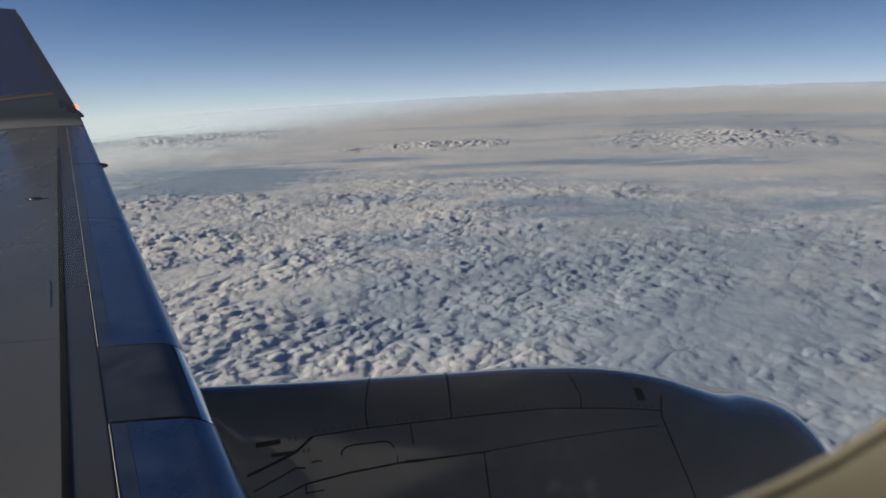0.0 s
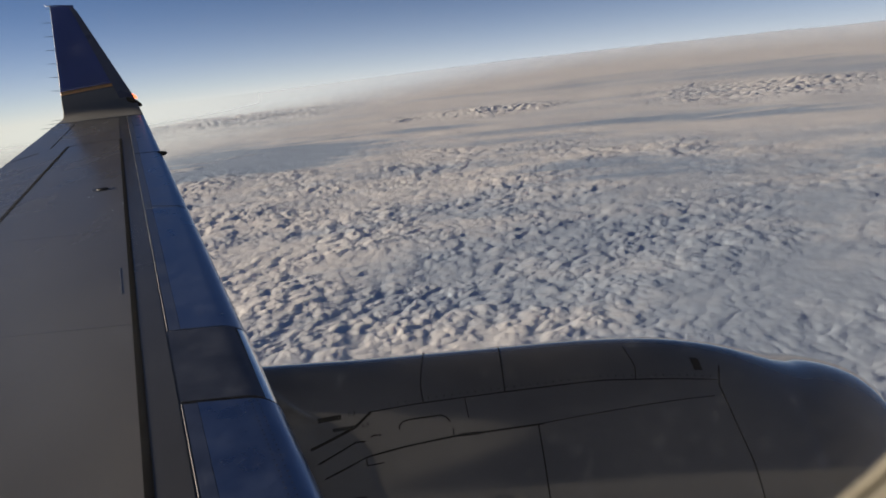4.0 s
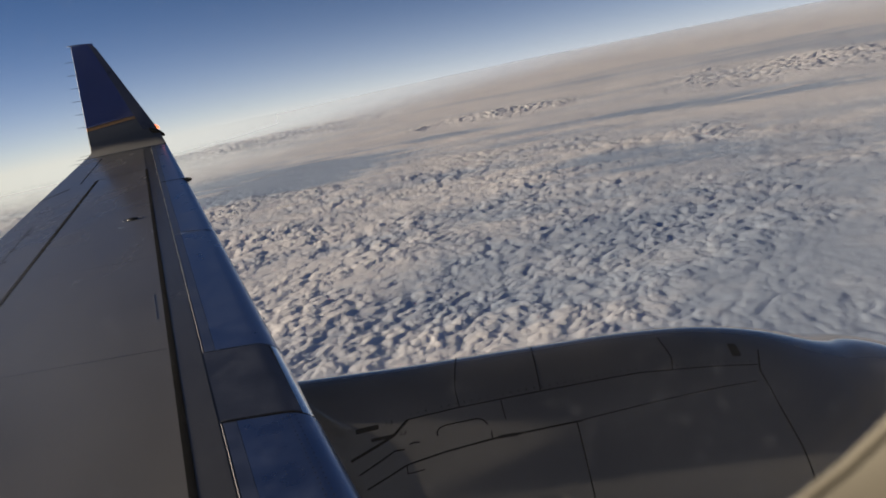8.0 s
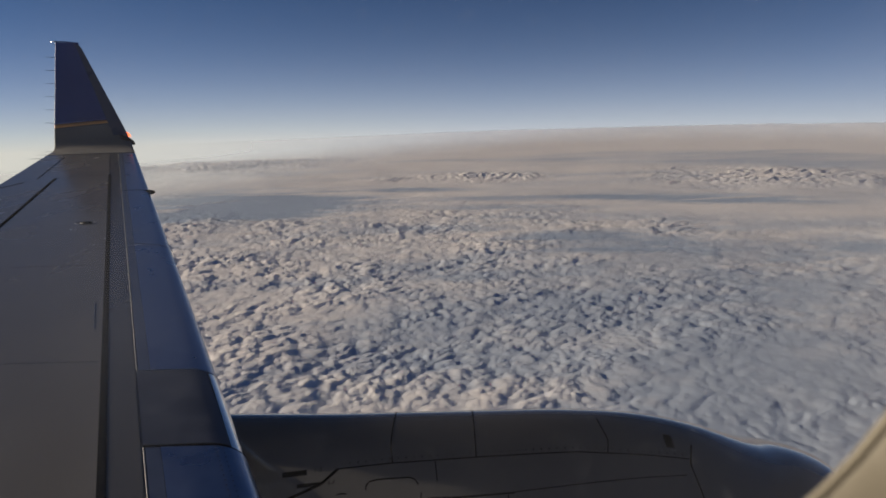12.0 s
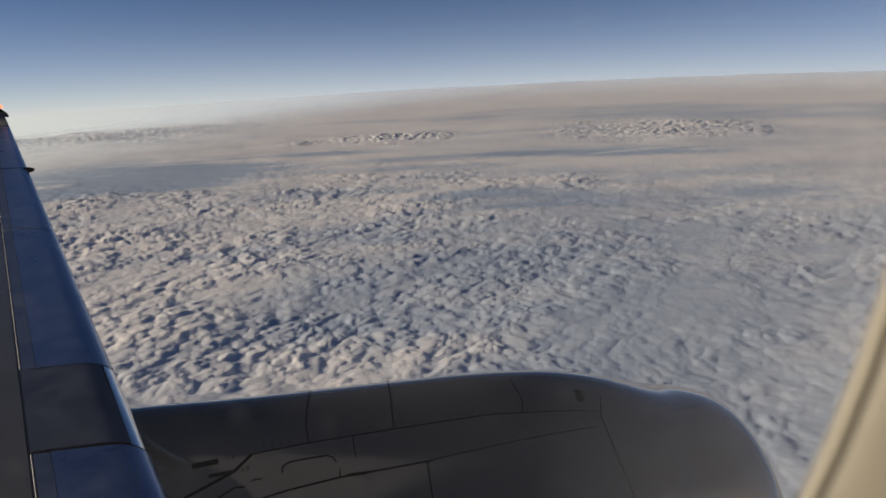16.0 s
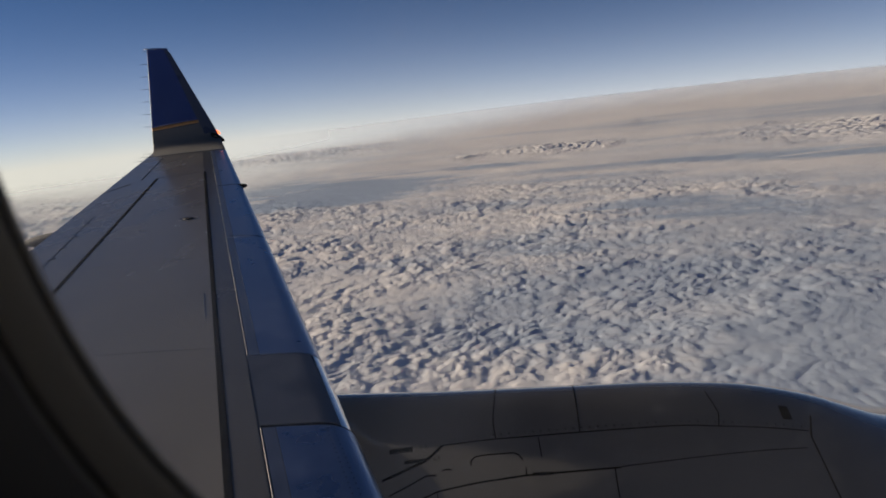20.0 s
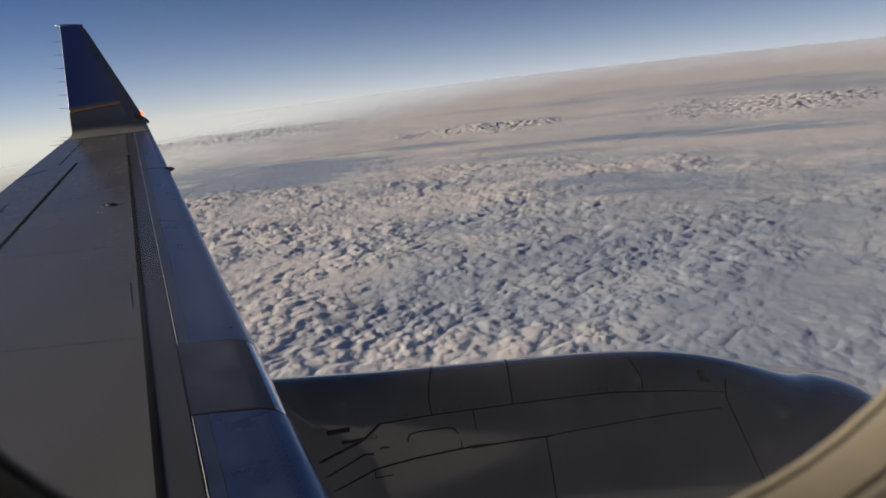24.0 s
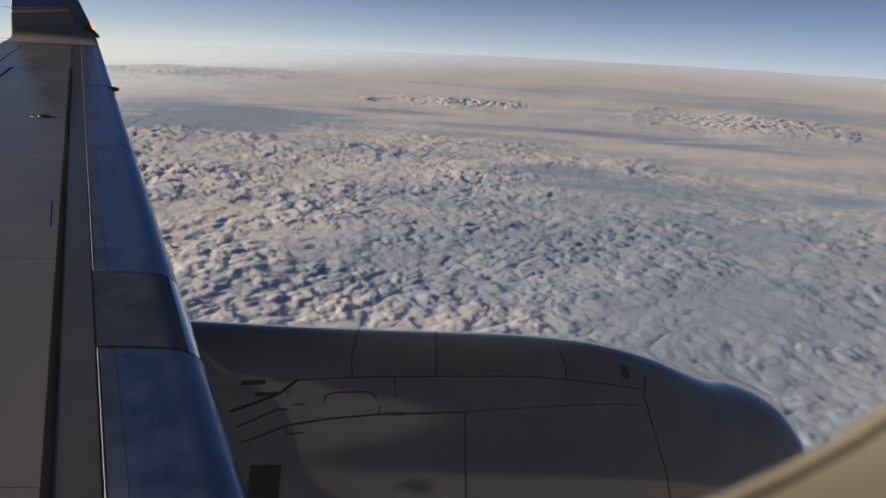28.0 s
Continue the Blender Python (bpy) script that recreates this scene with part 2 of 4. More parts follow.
def pane_material():
    """Scuffed acrylic: clear, with a faint gloss, and a thin greasy film that catches the light from outside."""
    m = bpy.data.materials.new("window_acrylic")
    m.use_nodes = True
    nt = m.node_tree
    nt.nodes.clear()
    tr, gl, tl, mx, film, out = (nt.nodes.new(k) for k in ("ShaderNodeBsdfTransparent", "ShaderNodeBsdfGlossy", "ShaderNodeBsdfTranslucent", "ShaderNodeMixShader", "ShaderNodeMixShader", "ShaderNodeOutputMaterial"))
    gl.inputs["Roughness"].default_value = 0.02
    mx.inputs[0].default_value = 0.03
    tl.inputs["Color"].default_value = (0.9, 0.9, 0.9, 1)
    tc, ns, mr = nt.nodes.new("ShaderNodeTexCoord"), nt.nodes.new("ShaderNodeTexNoise"), nt.nodes.new("ShaderNodeMapRange")
    ns.inputs["Scale"].default_value, ns.inputs["Detail"].default_value = 16, 4
    mr.inputs[1].default_value, mr.inputs[2].default_value, mr.inputs[3].default_value, mr.inputs[4].default_value = 0.35, 0.7, 0.010, 0.028
    nt.links.new(tc.outputs["Object"], ns.inputs["Vector"])
    nt.links.new(ns.outputs[0], mr.inputs[0])
    # grease and mist that gathers near the rim and in one upright smear, and a scatter of dust
    total = mr.outputs[0]
    for cx, cz, hx, hz, much in ((0.165, -0.07, 0.085, 0.11, 0.20), (-0.080, -0.070, 0.026, 0.08, 0.075), (-0.150, -0.085, 0.065, 0.06, 0.08)):
        place, ball, amount, grown = (nt.nodes.new(k) for k in ("ShaderNodeMapping", "ShaderNodeTexGradient", "ShaderNodeMath", "ShaderNodeMath"))
        place.inputs["Location"].default_value = (-cx / hx, 0, -cz / hz)
        place.inputs["Scale"].default_value = (1 / hx, 0, 1 / hz)
        ball.gradient_type = "SPHERICAL"
        amount.operation, grown.operation = "MULTIPLY", "MULTIPLY_ADD"
        nt.links.new(tc.outputs["Object"], place.inputs[0])
        nt.links.new(place.outputs[0], ball.inputs[0])
        nt.links.new(ball.outputs["Fac"], amount.inputs[0])
        nt.links.new(ns.outputs[0], amount.inputs[1])
        nt.links.new(amount.outputs[0], grown.inputs[0])
        grown.inputs[1].default_value = much * 2
        nt.links.new(total, grown.inputs[2])
        total = grown.outputs[0]
    dust, grit, sum_up = nt.nodes.new("ShaderNodeTexNoise"), nt.nodes.new("ShaderNodeMapRange"), nt.nodes.new("ShaderNodeMath")
    dust.inputs["Scale"].default_value, dust.inputs["Detail"].default_value = 420, 2
    grit.inputs[1].default_value, grit.inputs[2].default_value, grit.inputs[3].default_value, grit.inputs[4].default_value = 0.62, 0.78, 0.0, 0.06
    nt.links.new(tc.outputs["Object"], dust.inputs["Vector"])
    nt.links.new(dust.outputs[0], grit.inputs[0])
    nt.links.new(grit.outputs[0], sum_up.inputs[0])
    nt.links.new(total, sum_up.inputs[1])
    nt.links.new(sum_up.outputs[0], film.inputs[0])
    nt.links.new(tr.outputs[0], mx.inputs[1])
    nt.links.new(gl.outputs[0], mx.inputs[2])
    nt.links.new(mx.outputs[0], film.inputs[1])
    nt.links.new(tl.outputs[0], film.inputs[2])
    nt.links.new(film.outputs[0], out.inputs["Surface"])
    return m


PANE = pane_material()


# ---------------------------------------------------------------- mesh helpers
def thing(name, label, category, kind="", group=""):
    return tagged(new(name), label, category, group, kind)


def link(name, bm, mat, parent=None, label="", smooth=True):
    bmesh.ops.recalc_face_normals(bm, faces=bm.faces)
    me = bpy.data.meshes.new(name)
    bm.to_mesh(me)
    bm.free()
    me.materials.append(mat)
    if smooth:
        me.polygons.foreach_set("use_smooth", [True] * len(me.polygons))
    ob = new(name, me)
    ob.parent = parent
    if label:
        ob["label"] = label
    return ob


def grid_mesh(fn, us, vs, skirt=None):
    """A sheet of points fn(u, v); skirt: a vector or function that gives how far its rim is folded under."""
    bm = bmesh.new()
    rows = [[bm.verts.new(fn(u, v)) for v in vs] for u in us]
    for a, b in zip(rows, rows[1:]):
        for i in range(len(vs) - 1):
            bm.faces.new((a[i], a[i + 1], b[i + 1], b[i]))
    if skirt:
        rim = rows[0] + [r[-1] for r in rows[1:]] + rows[-1][-2::-1] + [r[0] for r in rows[-2:0:-1]]
        high = [bm.verts.new(p.co) for p in rim]
        low = [bm.verts.new(p.co + Vector(skirt)) for p in rim]
        for i in range(len(rim)):
            j = (i + 1) % len(rim)
            bm.faces.new((high[i], high[j], low[j], low[i]))
    return bm


def loft(loops, cap=False):
    """Bridges closed loops of equally many points."""
    bm = bmesh.new()
    rings = [[bm.verts.new(p) for p in l] for l in loops]
    n = len(rings[0])
    for a, b in zip(rings, rings[1:]):
        for i in range(n):
            bm.faces.new((a[i], a[(i + 1) % n], b[(i + 1) % n], b[i]))
    if cap:
        bm.faces.new(rings[0])
        bm.faces.new(rings[-1])
    return bm


def lin(a, b, n):
    return [a + (b - a) * i / (n - 1) for i in range(n)]


def table(x, xs, ys):
    return float(np.interp(x, xs, ys))


def ribbon(pts, width, normal, thick=0.0008):
    """A low bead along points; normal(p) gives the way up."""
    bm = bmesh.new()
    prev = None
    for i, p in enumerate(pts):
        p = Vector(p)
        d = (Vector(pts[min(i + 1, len(pts) - 1)]) - Vector(pts[max(i - 1, 0)])).normalized()
        n = normal(p).normalized()
        s = d.cross(n).normalized() * width / 2
        quad = [bm.verts.new(p + s), bm.verts.new(p + s * 0.8 + n * thick), bm.verts.new(p - s * 0.8 + n * thick), bm.verts.new(p - s)]
        if prev:
            for k in range(3):
                bm.faces.new((prev[k], prev[k + 1], quad[k + 1], quad[k]))
        prev = quad
    return bm


def rod(a, b, r0, r1, sides=6):
    a, b = Vector(a), Vector(b)
    d = (b - a).normalized()
    u = d.orthogonal().normalized()
    w = d.cross(u)
    ring = lambda c, r: [c + (u * math.cos(k) + w * math.sin(k)) * r for k in lin(0, 2 * math.pi, sides + 1)[:-1]]
    return loft([ring(a, r0), ring(b, r1)], cap=True)


# ---------------------------------------------------------------- clouds
DECK = -200.0


known = {}


def once(fn):
    """Keeps a layer's values while one sheet is being made."""
    def layer(x, y):
        if fn not in known:
            known[fn] = fn(x, y)
        return known[fn]
    return layer


def hash2(ix, iy, k):
    h = (ix.astype(np.int64) * 374761393 + iy.astype(np.int64) * 668265263 + k * 1442695041) & 0xFFFFFFFF
    h = ((h ^ (h >> 13)) * 1274126177) & 0xFFFFFFFF
    return ((h ^ (h >> 16)) & 0xFFFF) / 65535.0


def value_noise(x, y, k):
    ix, iy = np.floor(x), np.floor(y)
    fx, fy = x - ix, y - iy
    fx, fy = fx * fx * (3 - 2 * fx), fy * fy * (3 - 2 * fy)
    a, b = hash2(ix, iy, k), hash2(ix + 1, iy, k)
    c, d = hash2(ix, iy + 1, k), hash2(ix + 1, iy + 1, k)
    return (a + (b - a) * fx) * (1 - fy) + (c + (d - c) * fx) * fy


def fbm(x, y, k, octaves=4):
    s, amp, tot = 0.0, 1.0, 0.0
    for o in range(octaves):
        s, tot = s + amp * value_noise(x * 2 ** o + 7.3 * o, y * 2 ** o - 3.1 * o, k + o), tot + amp
        amp *= 0.5
    return s / tot


def puffs(x, y, k):
    """Rounded heaps of uneven size round scattered centres, with open dips between them; 0 to about 1."""
    ix, iy = np.floor(x), np.floor(y)
    total = np.zeros_like(x)
    for di in (-1, 0, 1):
        for dj in (-1, 0, 1):
            cx, cy = ix + di, iy + dj
            size = hash2(cx, cy, k + 2)
            px, py = cx + 0.1 + 0.8 * hash2(cx, cy, k), cy + 0.1 + 0.8 * hash2(cx, cy, k + 1)
            rad, tall = 0.48 + 0.42 * size, 0.3 + 0.7 * size
            d2 = np.clip(1 - ((x - px) ** 2 + (y - py) ** 2) / rad ** 2, 0, 1)
            total = total + (tall * d2 ** 0.62) ** 5
    return total ** 0.2


def smooth(a, b, x):
    t = np.clip((x - a) / (b - a), 0, 1)
    return t * t * (3 - 2 * t)


def patch(x, y, cx, cy, ax, ay, turn, inner=0.25, outer=1.4):
    """A soft-edged oval of calm cloud, 1 inside and 0 outside."""
    c, s = math.cos(turn), math.sin(turn)
    u, v = ((x - cx) * c + (y - cy) * s) / ax, (-(x - cx) * s + (y - cy) * c) / ay
    return 1 - smooth(inner, outer, np.sqrt(u * u + v * v) + 0.7 * (fbm(x / 160, y / 90, 91) - 0.5))


@once
def gaps(x, y):
    edge = (0.35, 1.35)
    x, y = x / 0.88, y / 0.88
    wisp = 0.75 * smooth(0.55, 0.72, fbm(x / 230, y / 38, 95, 4))
    r = np.hypot(x, y)
    deep = (patch(x, y, -530, 1570, 410, 300, -0.1, *edge) + 0.8 * patch(x, y, 650, 1450, 280, 95, -0.39, *edge) + 0.28 * patch(x, y, 250, 1540, 300, 60, -0.1, *edge)
            + 0.5 * patch(x, y, -70, 1760, 190, 55, 0.0, *edge) + 0.45 * patch(x, y, 160, 1400, 220, 60, -0.15, *edge)
            + 0.35 * patch(x, y, 720, 910, 120, 75, -0.4, *edge) + 0.6 * patch(x, y, 310, 1000, 190, 75, -0.25, *edge))
    far_band = smooth(2250, 2550, r) * (1 - smooth(2850, 3300, r)) * smooth(0.1, 0.4, x / np.maximum(r, 1))
    return np.clip(deep, 0, 1) * (1 - wisp) + 0.28 * far_band


def calm_part(x, y):
    return smooth(850, 1300, np.hypot(x, y)) * smooth(0.54, 0.74, fbm(x / 300 + 3, y / 150, 71) + 0.12 * (fbm(x / 50, y / 30, 75) - 0.5))


def cloud_height(x, y):
    u, v, big, mid, small = cloud_puffs(x, y)
    swell = fbm(x / 240, y / 160, 61)
    calm, gap = calm_part(x, y), gaps(x, y)
    patchy = 0.5 + 0.9 * smooth(0.25, 0.75, fbm(x / 95, y / 60, 55))
    rolls = fbm((x * 0.95 - y * 0.31) / 60, (x * 0.31 + y * 0.95) / 22, 57, 3) - 0.5
    cover = veil_haze(x, y)
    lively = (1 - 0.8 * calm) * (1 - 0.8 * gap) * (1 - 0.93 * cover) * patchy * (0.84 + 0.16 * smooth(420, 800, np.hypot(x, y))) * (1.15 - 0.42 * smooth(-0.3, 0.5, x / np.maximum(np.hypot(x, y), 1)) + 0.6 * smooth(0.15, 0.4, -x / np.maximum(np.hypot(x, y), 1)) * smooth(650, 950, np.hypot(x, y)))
    ripple = fbm(x / 70, y / 20, 81) - 0.5
    fine = fbm(u / 5, v / 4, 47) - 0.5
    heap = 1.1 * big + (0.5 + 0.45 * big) * (1.2 * mid + 0.95 * small) + 0.35 * fine
    far_heap = (2.3 * big + 1.5 * mid) * heaped(x, y) * (1 - gap)
    return lively * heap + 2.2 * rolls * smooth(500, 900, np.hypot(x, y)) * (1 - gap) * (1 - 0.8 * cover) + far_heap + 9 * (swell - 0.5) * (1 - gap) - 1.5 * calm + gap * (2 * ripple - 2.0) + 2.5 * heaped(x, y) * (1 - gap)


@once
def heaped(x, y):
    """Far banks of heaped cloud that stand clear of the veil."""
    edge = (0.2, 1.3)
    x, y = x / 0.88, y / 0.88
    return np.clip(patch(x, y, 150, 2060, 320, 170, -0.1, *edge) + patch(x, y, 1000, 1850, 430, 300, -0.45, *edge) + patch(x, y, -930, 2750, 650, 420, 0.31, *edge)
                   + patch(x, y, -1500, 1450, 1000, 420, 2.38, *edge) + 0.2 * patch(x, y, 330, 1180, 150, 90, 0.0, *edge), 0, 1)


@once
def cloud_puffs(x, y):
    wx, wy = x + 16 * (fbm(x / 45, y / 45, 5) - 0.5), y + 16 * (fbm(x / 45, y / 45, 11) - 0.5)
    c, s = math.cos(0.5), math.sin(0.5)
    u, v = (wx * c + wy * s), (-wx * s + wy * c)
    return u, v, puffs(u / 16, v / 14, 21), puffs(u / 8.8, v / 8.2, 31), puffs(u / 5, v / 4.7, 41)


def tone_at(x, y):
    """How pale the cloud is at a place: blue-grey where thin, with shade painted into dips and away from the sun."""
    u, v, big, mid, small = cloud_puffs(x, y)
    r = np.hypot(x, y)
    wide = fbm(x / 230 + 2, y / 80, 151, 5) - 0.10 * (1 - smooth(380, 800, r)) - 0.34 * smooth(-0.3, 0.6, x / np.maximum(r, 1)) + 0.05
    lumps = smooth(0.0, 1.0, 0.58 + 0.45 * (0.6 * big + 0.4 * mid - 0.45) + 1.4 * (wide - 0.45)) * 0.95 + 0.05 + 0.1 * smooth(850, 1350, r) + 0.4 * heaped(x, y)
    cover = veil_haze(x, y)
    # distance haze put into the colour, paler towards the horizon
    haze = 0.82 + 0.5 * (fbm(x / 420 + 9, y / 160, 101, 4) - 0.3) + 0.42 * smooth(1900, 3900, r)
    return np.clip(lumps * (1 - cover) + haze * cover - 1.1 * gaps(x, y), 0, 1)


def haze_fade(x, y):
    """Deck opacity, lowered towards the horizon to paint in distance haze, sooner on the sun's side."""
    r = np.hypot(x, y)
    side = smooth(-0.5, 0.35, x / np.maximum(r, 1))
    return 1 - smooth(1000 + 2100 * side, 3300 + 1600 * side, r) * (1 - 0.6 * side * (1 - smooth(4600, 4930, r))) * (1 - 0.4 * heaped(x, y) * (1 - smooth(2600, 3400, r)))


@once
def veil_haze(x, y):
    """How much smooth veil and painted distance haze replaces the heaps at a place."""
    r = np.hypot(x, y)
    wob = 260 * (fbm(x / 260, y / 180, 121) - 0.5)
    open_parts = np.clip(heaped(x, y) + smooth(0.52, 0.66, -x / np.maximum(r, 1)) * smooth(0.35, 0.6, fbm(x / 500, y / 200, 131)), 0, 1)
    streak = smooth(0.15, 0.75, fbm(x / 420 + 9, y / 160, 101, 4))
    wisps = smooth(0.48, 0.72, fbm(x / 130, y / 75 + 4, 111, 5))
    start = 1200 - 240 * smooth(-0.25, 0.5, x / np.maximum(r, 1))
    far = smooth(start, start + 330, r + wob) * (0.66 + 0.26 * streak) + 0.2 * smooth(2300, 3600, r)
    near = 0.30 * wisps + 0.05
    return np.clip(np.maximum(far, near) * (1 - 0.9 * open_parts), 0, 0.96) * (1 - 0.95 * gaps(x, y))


def cloud_sheet(name, azimuths, radii, mat):
    known.clear()
    az, rr = np.meshgrid(np.radians(azimuths), radii, indexing="ij")
    x, y = rr * np.sin(az), rr * np.cos(az)
    bank = smooth(3500, 4750, rr) * smooth(-0.25, 0.45, x / np.maximum(rr, 1))      # a higher bank of cloud on the horizon
    z = DECK + cloud_height(x, y) * (1 - 0.75 * smooth(2600, 4800, rr)) + bank * (32 + 26 * (fbm(x / 700, y / 700, 161) - 0.5))
    n, m = x.shape
    me = bpy.data.meshes.new(name)
    me.vertices.add(n * m)
    me.vertices.foreach_set("co", np.stack([x, y, z], -1).astype(np.float32).ravel())
    idx = np.arange(n * m).reshape(n, m)
    quads = np.stack([idx[:-1, :-1], idx[1:, :-1], idx[1:, 1:], idx[:-1, 1:]], -1).reshape(-1, 4).astype(np.int32)
    me.loops.add(quads.size)
    me.loops.foreach_set("vertex_index", quads.ravel())
    me.polygons.add(len(quads))
    me.polygons.foreach_set("loop_start", np.arange(0, quads.size, 4, dtype=np.int32))
    me.polygons.foreach_set("use_smooth", np.ones(len(quads), dtype=bool))
    me.update(calc_edges=True)
    me.validate()
    me.materials.append(mat)
    me.attributes.new("cloud_tone", "FLOAT", "POINT").data.foreach_set("value", tone_at(x, y).astype(np.float32).ravel())
    me.attributes.new("haze_alpha", "FLOAT", "POINT").data.foreach_set("value", haze_fade(x, y).astype(np.float32).ravel())
    return new(name, me)


def ring_radii():
    r, out = 250.0, [250.0]
    while r < 4950:
        r += min(max(1.1, r * r / 200 * 0.0015), 7.0 if r < 2600 else 12.0)
        out.append(r)
    return np.array(out)


near_clouds = tagged(cloud_sheet("cloud_deck", np.arange(-50, 50.01, 0.09), ring_radii(), CLOUD),
                     "sunlit cream and blue-grey altocumulus cloud deck far below the wing", "clouds", kind="stuff")
tagged(cloud_sheet("cloud_deck_behind", np.arange(50, 310.01, 1.0), np.concatenate([np.arange(0, 1000, 12), np.arange(1000, 4960, 40)]), CLOUD),
       "cloud deck spreading away on the other side of the aircraft", "clouds", kind="stuff")
tagged(cloud_sheet("cloud_deck_below", np.arange(-50, 50.01, 1.0), np.linspace(0, 250, 40), CLOUD),
       "cloud deck directly beneath the aircraft", "clouds", kind="stuff")

# ---------------------------------------------------------------- wing
ROOT_Z, DIHEDRAL = -1.56, 0.0885


def plane_z(y):
    return ROOT_Z + DIHEDRAL * y


def le_x(y):
    return 0.36 - 0.497 * y


def te_x(y):
    return -2.85 - 0.329 * y if y > 5.5 else -4.66 + 0.25 * (5.5 - y)


def seal_x(y):
    return -0.264 - 0.4766 * y


def slat_x(y):
    return -0.089 - 0.4805 * y


def hinge_x(y):
    return -2.08 - 0.3447 * y


def top_z(x, y):
    c = le_x(y) - te_x(y)
    s = min(max((le_x(y) - x) / c, 0), 1)
    nose, depth = 0.045, 0.026 * c
    drop = depth * (1 - math.sqrt(max(0, 1 - (1 - s / nose) ** 2))) if s < nose else 0.0
    return plane_z(y) - drop + 0.002 * c * math.sin(math.pi * s) - 0.004


def bottom_z(x, y):
    c = le_x(y) - te_x(y)
    s = min(max((le_x(y) - x) / c, 0), 1)
    return plane_z(y) - 0.026 * c - c * 0.10 * math.sqrt(max(s, 0)) * (1 - s) * 1.6 + 0.024 * c * s


def on_wing(x, y, up=0.0):
    return Vector((x, y, top_z(x, y) + up))


UP = lambda p: Vector((0, -DIHEDRAL, 1))
wing = thing("aircraft_wing", "grey swept port wing of a regional jet with polished slats", "wing")


def section(y, n=22):
    ss = [0.5 - 0.5 * math.cos(math.pi * k / n) for k in range(n + 1)]
    c = le_x(y) - te_x(y)
    up = [Vector((le_x(y) - s * c, y, top_z(le_x(y) - s * c, y) - 0.014)) for s in reversed(ss)]
    low = [Vector((le_x(y) - s * c, y, bottom_z(le_x(y) - s * c, y))) for s in ss[1:-1]]
    return up + low


link("wing_box", loft([section(y) for y in lin(0.2, 10.72, 40)], cap=True), PANEL_GREY, wing)


def wing_panel(name, front, rear, y0, y1, mat, up=0.0, ny=24, nx=14, label=""):
    fn = lambda y, k: on_wing(front(y) + (rear(y) - front(y)) * k, y, up)
    return link(name, grid_mesh(fn, lin(y0, y1, ny), lin(0, 1, nx), (0, 0, -0.02)), mat, wing, label)


wing_panel("upper_skin", lambda y: seal_x(y) - 0.006, lambda y: hinge_x(y) + 0.005, 0.2, 8.42, WING_GREY, 0.0, 60, 20, "grey glossy upper wing skin")
wing_panel("tip_skin", lambda y: seal_x(y) - 0.006, te_x, 8.428, 10.72, WING_GREY, 0.0, 24, 20)
wing_panel("aft_skin", lambda y: hinge_x(y) - 0.005, te_x, 0.2, 8.42, WING_GREY, 0.0, 60, 12, "grey spoiler and flap panels")
wing_panel("forward_skin", lambda y: slat_x(y) - 0.012, lambda y: seal_x(y) + 0.006, 0.2, 10.72, PANEL_GREY, -0.0005, 60, 14)
link("sealant_line", ribbon([on_wing(seal_x(y), y, 0.0008) for y in lin(0.2, 8.54, 60)], 0.034, UP, 0.0008), SEAL, wing, "black sealant line along the spar")
link("hinge_gap", ribbon([on_wing(hinge_x(y), y, 0.0008) for y in lin(0.2, 8.38, 60)], 0.042, UP, 0.0008), SEAL, wing, "dark gap ahead of the spoilers")
link("panel_joint", ribbon([on_wing(-4.967 + 0.631 * k, 8.38 + 0.163 * k, 0.0005) for k in lin(0, 1, 12)], 0.012, UP), SEAL, wing)
link("aileron_gap", ribbon([on_wing(-5.211 - 0.654 * k, 8.385 + 1.84 * k, 0.0005) for k in lin(0, 1, 12)], 0.018, UP), SEAL, wing)
link("flap_edge_gap", ribbon([on_wing(-5.41 + 0.16 * k, 7.72 + 0.44 * k, 0.0005) for k in lin(0, 1, 8)], 0.03, UP), SEAL, wing)
link("flap_gap", ribbon([on_wing(-3.93 - 0.37 * k * 2.1, 4.4 + 1.0 * k * 2.1, 0.0005) for k in lin(0, 1, 12)], 0.010, UP), SEAL, wing)
for k in (0.1, 0.3, 0.45, 0.62, 0.85):
    y = 4.4 + 2.1 * k
    x = -3.93 - 0.777 * k
    link("hinge_cover", grid_mesh(lambda u, v: on_wing(x - u, y + v, 0.005 - 0.2 * abs(v)), lin(-0.035, 0.035, 4), lin(-0.02, 0.02, 5), (0, 0, -0.012)), DARK_PANEL, wing)


def slat(y0, y1, name="slat", mat=SLAT_METAL, band=0.07):
    """A polished leading edge piece that wraps round the nose."""
    def fn(y, k):
        xb = slat_x(y) + band
        c = le_x(y) - te_x(y)
        if k <= 1:
            s1 = (le_x(y) - xb) / c
            s = s1 * (1 - k) ** 1.6
            x = le_x(y) - s * c
            return Vector((x + 0.006 * k, y, top_z(x, y) + 0.003 * (1 - k)))
        s = 0.08 * (k - 1) ** 1.6
        x = le_x(y) - s * c
        return Vector((x + 0.006 * (2 - k), y, bottom_z(x, y) - 0.004))
    ob = link(name, grid_mesh(fn, lin(y0, y1, 26), lin(0, 2, 34), (0, 0, -0.012)), mat, wing, "blue-reflecting polished metal slat")
    return ob


